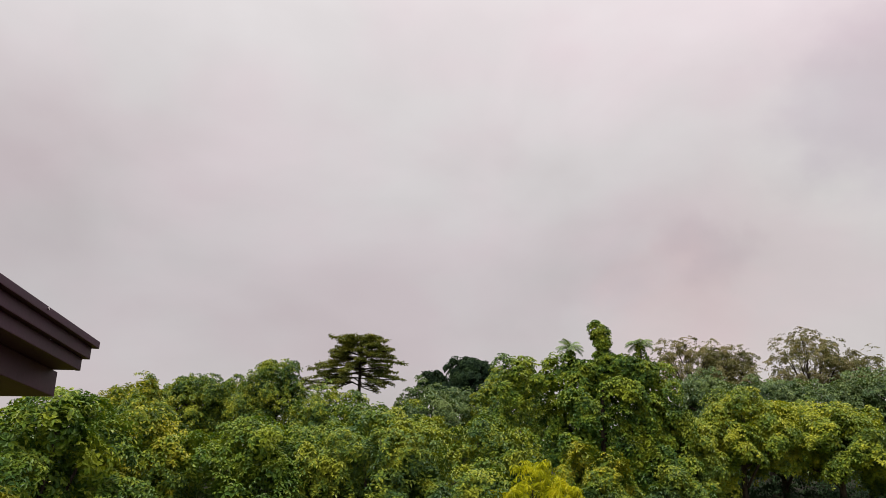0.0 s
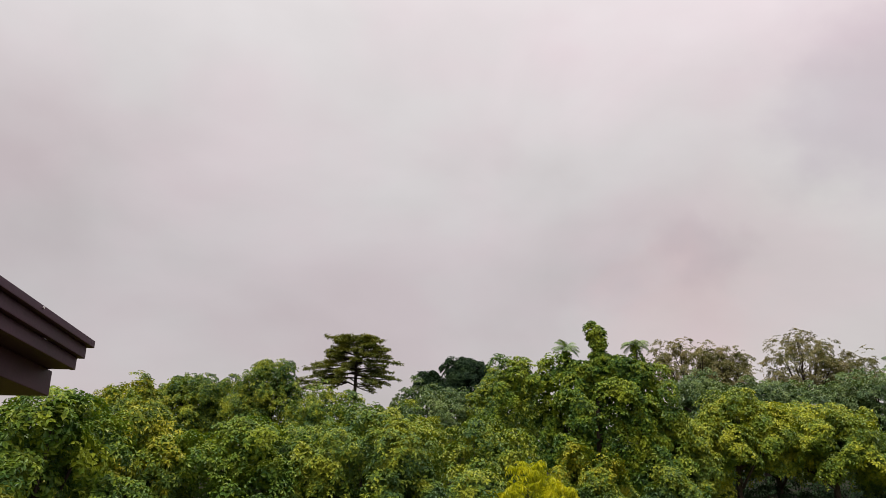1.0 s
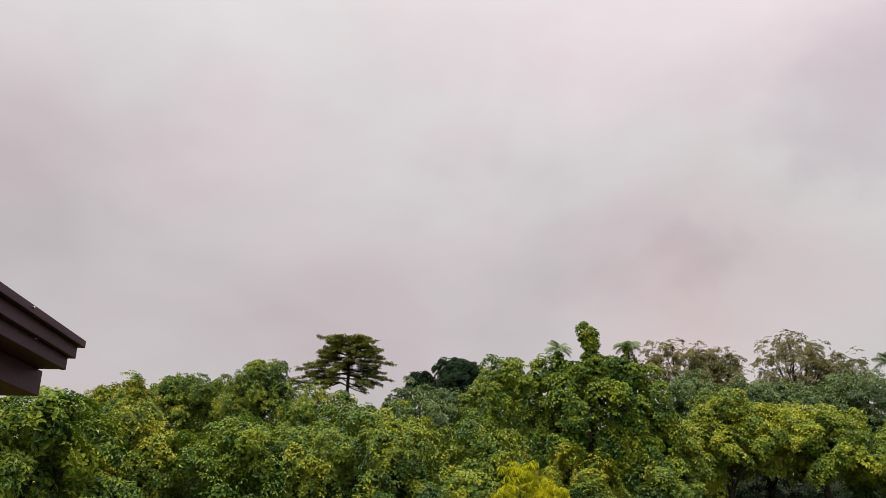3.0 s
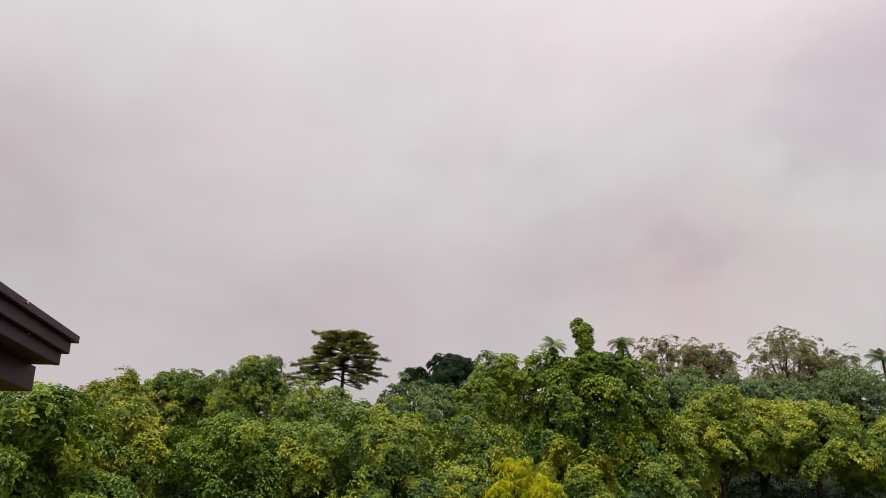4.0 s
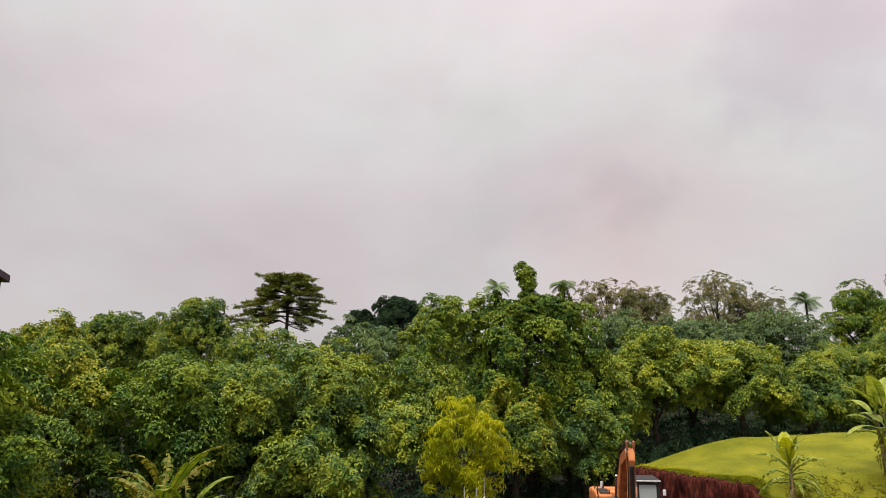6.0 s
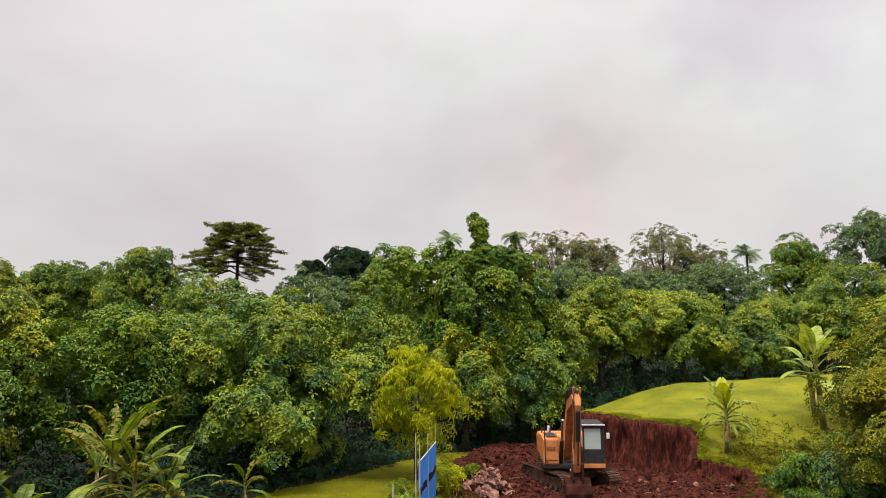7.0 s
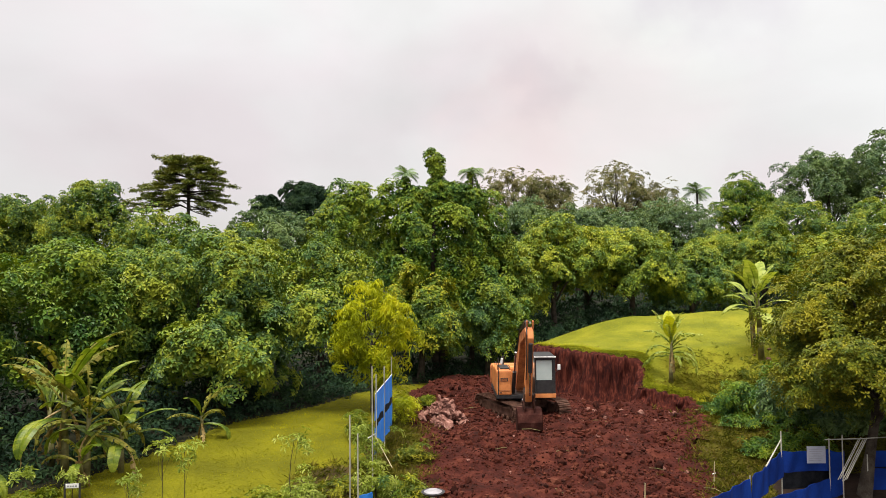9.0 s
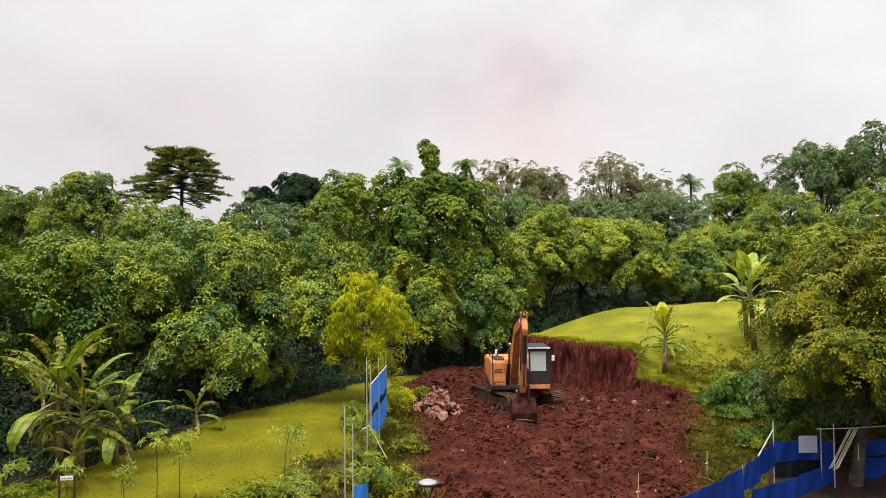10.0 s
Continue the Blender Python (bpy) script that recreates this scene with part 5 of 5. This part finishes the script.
for k in range(5):
    bm = B()
    rod(bm, (12.17, 20.90, 1.22), (11.36, 20.60, 0.10), 0.012)
    bmesh.ops.translate(bm, vec=(0.05 * k - 0.03, -0.02 * k, 0.03 * math.sin(k * 2.0)), verts=bm.verts)
    part("pole", bm, POLE, road_fence, "white pole leaning against the rail")
bm = B()
nx0, ny0, nz0 = 10.57, 20.85, 0.51
nx1, ny1, nz1 = 11.12, 20.95, 1.01
box(bm, nx0, nx1, ny0, ny0 + 0.012, nz0, nz1)
notice = part("notice", bm, PAPER_SHADED, road_fence, "weathered pale notice sheet with shade put into its colour")
for k in range(6):
    bm = B()
    box(bm, nx0 + 0.06, nx1 - 0.06 - 0.04 * (k % 3), ny0 - 0.004, ny0 - 0.001, nz1 - 0.10 - 0.065 * k, nz1 - 0.08 - 0.065 * k)
    part("print_line", bm, INK, notice)

# thin marker sticks in the soil
for sx_, sy_, sz_ in ((8.42, 22.50, 0.13), (5.64, 20.50, 0.06)):
    g_ = float(ground_height(sx_, sy_))
    st = thing("marker_stick", sx_, sy_, g_, 0, "thin dry bamboo marker stick standing in the soil", "stick", "marker sticks")
    bm = B()
    rod(bm, (0.0, 0, -0.1), (0.03, 0, max(0.5, sz_ - g_)), 0.022, 0.016, 8)
    part("shaft", bm, BAMBOO, st)
    bm = B()
    rod(bm, (-0.05, -0.02, 0.35), (0.06, 0.02, 0.37), 0.018, 0.018, 6)
    part("knot", bm, WHITE, st)


# ---- the garden lamp
lx, ly, lz = -0.39, 15.50, 1.43
lg = float(ground_height(lx, ly))
lamp = thing("garden_lamp", lx, ly, lg, 0, "black garden lamp post with a flat pale cap", "lamp")
bm = B()
rod(bm, (0, 0, -0.05), (0, 0, lz - lg - 0.34), 0.045, 0.035, 16)
rod(bm, (0, 0, -0.05), (0, 0, 0.12), 0.09, 0.07, 16)
part("post", bm, BLACK, lamp)
bm = B()
rod(bm, (0, 0, lz - lg - 0.015), (0, 0, lz - lg + 0.03), 0.20, 0.10, 28)
part("cap", bm, CAP, lamp, "pale domed cap")
bm = B()
rod(bm, (0, 0, lz - lg - 0.06), (0, 0, lz - lg - 0.018), 0.24, 0.265, 28)
part("rim", bm, BLACK, lamp)
bm = B()
rod(bm, (0, 0, lz - lg - 0.20), (0, 0, lz - lg - 0.062), 0.035, 0.05, 20)
part("diffuser", bm, WHITE, lamp)
for k in range(4):
    a = k * math.pi / 2 + 0.6
    bm = B()
    rod(bm, (0.06 * math.cos(a), 0.06 * math.sin(a), lz - lg - 0.34), (0.21 * math.cos(a), 0.21 * math.sin(a), lz - lg - 0.05), 0.012, sides=6)
    part("strut", bm, BLACK, lamp)

# ---- the small sign on the lawn
sx_, sy_, sz_ = -11.16, 20.60, 0.13
sg = float(ground_height(sx_, sy_))
sign = thing("lawn_sign", sx_, sy_, sg, 6, "small white sign bar on two black legs in the grass", "sign")
hgt = max(0.5, sz_ - sg)
for s_ in (-0.21, 0.21):
    bm = B()
    box(bm, s_ - 0.025, s_ + 0.025, -0.02, 0.02, -0.1, hgt, 0.004)
    part("leg", bm, BLACK, sign)
bm = B()
box(bm, -0.185, 0.185, -0.015, 0.015, hgt - 0.14, hgt - 0.015, 0.005)
plate = part("plate", bm, WHITE, sign)
for k in range(4):
    bm = B()
    box(bm, -0.14 + k * 0.075, -0.09 + k * 0.075, -0.020, -0.0165, hgt - 0.10, hgt - 0.06)
    part("print_line", bm, INK, plate)


# ---- rubble beside the field
def rock_mesh(seed, flat):
    rng = np.random.RandomState(seed)
    bm = B()
    bmesh.ops.create_icosphere(bm, subdivisions=2, radius=0.5)
    ax = [Vector(unit(rng.normal(size=(1, 3)))[0]) for _ in range(9)]
    cut = rng.uniform(0.14, 0.42, 9)
    for v in bm.verts:
        for n_, d_ in zip(ax, cut):
            over = v.co.dot(n_) - d_
            if over > 0:
                v.co -= n_ * over
        v.co *= 1 + rng.uniform(-0.22, 0.20)
        v.co.z *= flat
    me = bpy.data.meshes.new("boulder")
    bm.to_mesh(me)
    bm.free()
    me.materials.append(ROCK)
    return me


rocks = [rock_mesh(300 + k, fl) for k, fl in enumerate((0.7, 0.9, 0.5, 0.8, 0.6, 1.0))]
rng = np.random.RandomState(7)
for k in range(120):
    a = rng.uniform(0, 6.28)
    r = rng.uniform(0, 1) ** 0.6
    x_, y_ = -0.30 + 1.0 * r * math.cos(a), 29.8 + 1.3 * r * math.sin(a)
    s_ = rng.uniform(0.2, 0.75) * (1.05 - 0.3 * r)
    ob = new("boulder", rocks[k % 6])
    ob.matrix_world = pose(x_, y_, float(ground_height(x_, y_)) + 1.05 * (1 - r) * rng.uniform(0.3, 1.0) + 0.04, rng.uniform(-70, 70), rng.uniform(-70, 70), rng.uniform(0, 360)) @ Matrix.Diagonal((s_, s_ * rng.uniform(0.3, 0.7), s_ * rng.uniform(0.5, 1.1), 1))
    tagged(ob, "pinkish broken rubble boulder heaped beside the dug field", "boulder", "rubble heap")
for k in range(64):
    x_, y_ = rng.uniform(6.0, 10.2), rng.uniform(29.0, 32.5)
    s_ = rng.uniform(0.14, 0.4)
    if k > 15:
        x_, y_, s_ = rng.uniform(0.2, 8.0), rng.uniform(18.5, 37.0), rng.uniform(0.07, 0.2)
    if 10 < k < 16:
        x_, y_ = 15.44 + rng.uniform(-0.9, 0.3), 34.0 + rng.uniform(-0.4, 0.4)
    ob = new("boulder", rocks[k % 4])
    ob.matrix_world = pose(x_, y_, float(ground_height(x_, y_)) + 0.02, rng.uniform(-30, 30), rng.uniform(-30, 30), rng.uniform(0, 360)) @ Matrix.Diagonal((s_, s_, s_, 1))
    tagged(ob, "small pinkish stone lying on the soil", "stone", "scattered stones")


def twig(x, y, rz, length):
    ob = thing("twig", x, y, float(ground_height(x, y)) + 0.05, rz, "dry broken root lying on the turned soil", "twig", "roots in the soil")
    bm = B()
    rod(bm, (0, 0, 0), (length * 0.5, 0.03, 0.05), 0.014, 0.012, 6)
    rod(bm, (length * 0.5, 0.03, 0.05), (length, -0.04, 0.03), 0.012, 0.006, 6)
    part("shoot", bm, STEM, ob)


for k in range(9):
    twig(rng.uniform(0.5, 8.5), rng.uniform(20, 33), rng.uniform(0, 360), rng.uniform(0.35, 0.8))


# ---- saplings and weeds on the lawn and bank
SAPLINGS = [(-8.39, 20.30, 1.56), (-7.72, 20.30, 1.51), (-4.58, 20.50, 1.76), (-9.27, 20.00, 0.71),
            (-12.45, 20.30, 0.79), (-11.49, 21.20, 0.56)]
for k, (x_, y_, z_) in enumerate(SAPLINGS):
    h_ = z_ - float(ground_height(x_, y_))
    tree(200 + k, x_, y_, (0, 0, z_ - 0.35, 0.50, 0.50, 0.36), LEAF_PALE, 8, "slender sapling with a flat tuft of pale leaves on the lawn", lumps=4, leaflets=6, length=0.17, width=0.05, droop=0.05, pad=0.20, each=4, girth=0.014, core=0.0, boughs=4, category="sapling", name="sapling", group="lawn saplings")
for k, (x_, y_, w_, h_, lf) in enumerate([
        (-2.75, 23.00, 0.55, 1.6, LEAF_PALE), (-2.26, 21.00, 0.7, 1.2, LEAF_PALE), (-1.68, 21.20, 0.7, 0.8, LEAF_MID), (-1.89, 28.50, 0.6, 1.3, LEAF_YELLOW), (-1.34, 24.50, 0.6, 0.4, LEAF_OLIVE),
        (-4.38, 21.00, 0.9, 0.7, LEAF_PALE), (-3.44, 21.50, 0.7, 0.5, LEAF_OLIVE), (-5.28, 20.50, 0.8, 0.45, LEAF_WEED), (-5.85, 20.20, 0.7, 0.4, LEAF_WEED), (-1.17, 21.20, 0.5, 0.6, LEAF_OLIVE),
        (-12.30, 19.80, 0.7, 0.7, LEAF_WEED), (-13.3, 20.6, 0.8, 0.6, LEAF_WEED), (-12.5, 21.0, 0.6, 0.35, LEAF_WEED), (-11.78, 20.00, 0.5, 0.4, LEAF_WEED), (-3.31, 26.00, 0.6, 0.9, LEAF_WEED), (-1.13, 33.50, 0.5, 0.4, LEAF_WEED),
        (11.20, 29.50, 0.9, 0.5, LEAF_VINE), (11.2, 27.00, 0.7, 0.4, LEAF_VINE), (10.6, 24.50, 0.6, 0.4, LEAF_VINE), (11.4, 24.50, 0.8, 0.7, LEAF_VINE), (12.01, 25.00, 1.0, 1.1, LEAF_VINE),
        (12.20, 23.80, 1.0, 1.0, LEAF_VINE), (14.13, 32.00, 1.0, 0.8, LEAF_OLIVE), (16.46, 33.00, 1.4, 1.6, LEAF_OLIVE)]):
    g_ = float(ground_height(x_, y_))
    tree(230 + k, x_, y_, (0, 0, g_ + h_ * 0.55, w_, w_, h_ * 0.5), lf, 22, "low leafy weeds growing on the rough bank", lumps=5, leaflets=6, length=0.17, width=0.045, droop=0.12, pad=0.24, each=8, girth=0.02, core=0.1, boughs=3, wild=0.35, category="weeds", name="weed_clump", group="weeds on the bank")


# ---- palms: a far one on the skyline, two tufts on the vine-covered tree
def palm(seed, x, y, z_top, size, label, leafy=LEAF_DARK_HAZY, wrapped=False):
    rng = np.random.RandomState(seed)
    z0 = float(ground_height(x, y)) - 0.1
    ob = thing("palm", x, y, z0, 0, label, "palm")
    h = z_top - z0
    bm = B()
    rod(bm, (0, 0, 0), (0.2, 0, h * 0.5), 0.16, 0.13, 8)
    rod(bm, (0.2, 0, h * 0.5 - 0.03), (0.1, 0, h), 0.13, 0.10, 8)
    part("trunk", bm, BARK, ob)
    for k in range(13):
        a, rise = k * 2.4, rng.uniform(-0.1, 1.2)
        verts, faces = [], []
        pos, d_a = np.array((0.1, 0, h)), rise
        for i in range(12):
            d = np.array((math.cos(d_a) * math.cos(a), math.cos(d_a) * math.sin(a), math.sin(d_a)))
            s_ = np.array((-math.sin(a), math.cos(a), 0))
            nxt = pos + d * size / 12
            for sg_ in (-1, 1):
                w = size * 0.55 * math.sin(math.pi * (i + 1.2) / 13.5)
                tip = pos + s_ * sg_ * w * 0.8 + d * w * 0.5 - np.array((0, 0, w * 0.45))
                b = len(verts)
                verts += [pos, nxt, tip]
                faces.append((b, b + 1, b + 2))
            pos = nxt
            d_a -= 0.10
        mesh_object("frond", verts, faces, leafy, ob)
    if wrapped:
        n = 70
        u, a = rng.uniform(0, 1, n), rng.uniform(0, 6.283, n)
        r = 0.25 + 0.55 * u
        p = np.stack([0.1 + r * np.cos(a), r * np.sin(a), h - 0.15 - 1.6 * u], 1)
        v, f = sprays(rng, p, np.stack([np.cos(a), np.sin(a), np.full(n, 0.5)], 1), 5, 0.22, 0.12, 0.4)
        mesh_object("vine_sleeve", v, f, LEAF_VINE, ob)
    return ob


palm(401, 25.02, 70.00, 14.21, 1.6, "small dark palm on the skyline behind the wood", LEAF_DARK_HAZY)
palm(402, -2.76, 43.60, 12.5, 0.95, "palm crown rising among the climbing vines", LEAF_DARK_HAZY, wrapped=True)
palm(403, 1.37, 43.60, 12.65, 0.95, "palm crown rising among the climbing vines", LEAF_DARK_HAZY, wrapped=True)


# ---- the neighbouring roof, whose eave reaches into view
run_, in_ = Vector((0.342, -0.940, 0.094)), Vector((-0.940, -0.342, 0))
tip = Vector((-4.515, 5.34, 6.3))
eave = thing("roof_eave", tip.x, tip.y, 0, 0, "dark brown roof eave with a stepped timber fascia", "roof")


def along(bm, r0, r1, w0, w1, z0, z1, bevel=0.006):
    """A board: from r0 to r1 metres along the eave, w0 to w1 inwards, z0 to z1 over the eye's height."""
    m = Matrix.Identity(4)
    m.col[0][:3], m.col[1][:3] = run_, in_
    m.translation = (0, 0, 6.292)
    return box(bm, r0, r1, w0, w1, z0, z1, bevel, m)


part("fascia", along(B(), 0.0, 9.0, 0.0, 0.06, 0.891, 0.955), EAVE, eave)
part("fascia", along(B(), 0.05, 9.0, 0.048, 0.10, 0.784, 0.890), EAVE, eave)
part("fascia", along(B(), 0.10, 9.0, 0.096, 0.14, 0.674, 0.783), EAVE, eave)
part("fascia", along(B(), 0.0, 0.05, 0.061, 4.0, 0.891, 0.955), EAVE, eave)
part("fascia", along(B(), 0.05, 0.10, 0.101, 4.0, 0.784, 0.890), EAVE, eave)
part("soffit", along(B(), 0.12, 9.0, 0.141, 4.0, 0.676, 0.70, 0.0), EAVE, eave)
part("beam", along(B(), 0.04, 9.0, 0.31, 1.10, 0.459, 0.673), EAVE, eave)
part("roof_sheet", along(B(), 0.05, 9.0, 0.06, 4.0, 0.956, 0.970, 0.004), ROOFING, eave)
for r_ in (4.6, 8.6):
    part("column", along(B(), r_, r_ + 0.3, 0.30, 0.60, -9.6, 0.458, 0.02), EAVE, eave)
bm = B()
rod(bm, tuple(run_ * 1.12 + Vector((0, 0, 7.225)) - in_ * 0.012), tuple(run_ * 1.12 + Vector((0, 0, 7.225)) + in_ * 0.01), 0.010, sides=8)
part("screw", bm, CHROME, eave)



# ---- what nobody could count: grass, clods, chips
def grass():
    rng = np.random.RandomState(500)
    n = 170000
    x, y = rng.uniform(-16, 22, n), 17 + rng.uniform(0, 1, n) * 31
    keep = (pit_distance(x, y) > 0.15 + 0.3 * rng.uniform(0, 1, n)) & ~under_trees(x, y - 0.5)
    keep &= ~((x > 10) & (y < 23.5)) & (((x + 3.8) / 1.25) ** 2 + ((y - 21.9) / 1.7) ** 2 + 0.4 * rng.normal(size=n) > 0.9)
    rough = ((x > 7.2) & (0.35 * x + y < 31.4)) | ((x > -2.9) & (x < 1) & (y < 31)) | ((y < 20.6) & (x > -7.5))
    keep &= ~rough | (rng.uniform(0, 1, n) < 0.36)
    keep &= rng.uniform(0, 1, n) < np.clip(26 / y, 0, 1) ** 1.5 * (0.75 + 0.35 * ripple(x, y, 51, 0.8))
    x, y = x[keep], y[keep]
    p = np.stack([x, y, ground_height(x, y) - 0.03], 1)
    up = np.tile((0.0, 0.0, 1.0), (len(p), 1))
    v, f = sprays(rng, p, up, 3, 0.085, 0.022, -0.40, fold=0.1, jitter=0.3)
    on_mound = (x > 2.5) & (0.35 * x + y > 36.6 + 0.9 * ripple(x, y, 79, 0.7))
    high = np.repeat(on_mound, 12)
    # longer blades along the brow of the cut
    x, y = rng.uniform(3.5, 11.5, 30000), rng.uniform(30.5, 41, 30000)
    d = pit_distance(x, y)
    keep = (d > 0.48) & (d < 0.80)
    p2 = np.stack([x, y, ground_height(x, y)], 1)[keep]
    v2, f2 = sprays(rng, p2, np.tile((-0.1, -0.2, 0.95), (len(p2), 1)), 4, 0.17, 0.03, -0.3, fold=0.1, jitter=0.3)
    low = v[~high]
    tagged(mesh_object("grass", low, leaf_faces(len(low)), GRASS), "short yellow-green grass covering the lawn", "grass", kind="stuff")
    v = np.concatenate([v[high], v2])
    tagged(mesh_object("grass", v, leaf_faces(len(v)), GRASS_PALE), "short pale green grass covering the mound behind the cut bank", "grass", kind="stuff")


grass()


def rough_grass():
    """Longer, duller tufts on the banks beside the dug field."""
    rng = np.random.RandomState(510)
    n = 26000
    x, y = rng.uniform(-8, 17, n), rng.uniform(17, 37, n)
    keep = ((x > 7.0 + 0.5 * rng.normal(size=n)) & (0.35 * x + y < 34.6 + 3.0 * soft_step((x - 9.5) / 2) + rng.normal(size=n)) & ~((x > 10) & (y < 23))) | ((x > -2.9) & (x < 1) & (y < 31)) | ((y < 20.6) & (x < 1)) | ((((x + 3.8) / 1.5) ** 2 + ((y - 21.9) / 2.0) ** 2 < 1) & (rng.uniform(0, 1, n) < 0.6))
    keep &= pit_distance(x, y) > 0.1 + 0.4 * rng.normal(size=n)
    x, y = x[keep], y[keep]
    p = np.stack([x, y, ground_height(x, y)], 1)
    v, f = sprays(rng, p, np.tile((0.0, -0.1, 1.0), (len(p), 1)), 5, 0.24, 0.03, -0.6, fold=0.1, jitter=0.4)
    tagged(mesh_object("rough_grass", v, f, ROUGH_GRASS), "dull olive and brown rough grass on the banks beside the field", "grass", kind="stuff")


rough_grass()


def clods():
    """Lumps of turned earth, from dust to head-sized, over the dug field and at the foot of the cut."""
    rng = np.random.RandomState(600)
    bm = B()
    bmesh.ops.create_icosphere(bm, subdivisions=1, radius=1.0)
    bm.verts.ensure_lookup_table()
    base = np.array([v.co[:] for v in bm.verts])
    tri = np.array([[v.index for v in fc.verts] for fc in bm.faces])
    bm.free()
    n = 28000
    x, y = rng.uniform(-2, 11.3, n), 15 + rng.uniform(0, 1, n) ** 1.2 * 26
    keep = pit_distance(x, y) < -0.05 + 0.25 * rng.normal(size=n)
    x, y = x[keep], y[keep]
    m = len(x)
    s = 0.014 + 0.026 * rng.exponential(0.8, m)
    s = np.minimum(s, 0.14) * np.clip(1 + 0.5 * ripple(x, y, 61, 0.9), 0.5, 1.6)
    v = base[None] * (1 + rng.uniform(-0.38, 0.38, (m, len(base), 1))) * (s[:, None] * rng.uniform(0.6, 1.3, (m, 3)))[:, None]
    z = ground_height(x, y)
    v = v + np.stack([x, y, z + s * 0.25], 1)[:, None]
    f = tri[None] + (np.arange(m) * len(base))[:, None, None]
    tagged(mesh_object("soil_clods", v.reshape(-1, 3), f.reshape(-1, 3), CLOD), "loose clods of dark red turned earth on the dug field", "clods", kind="stuff")


clods()
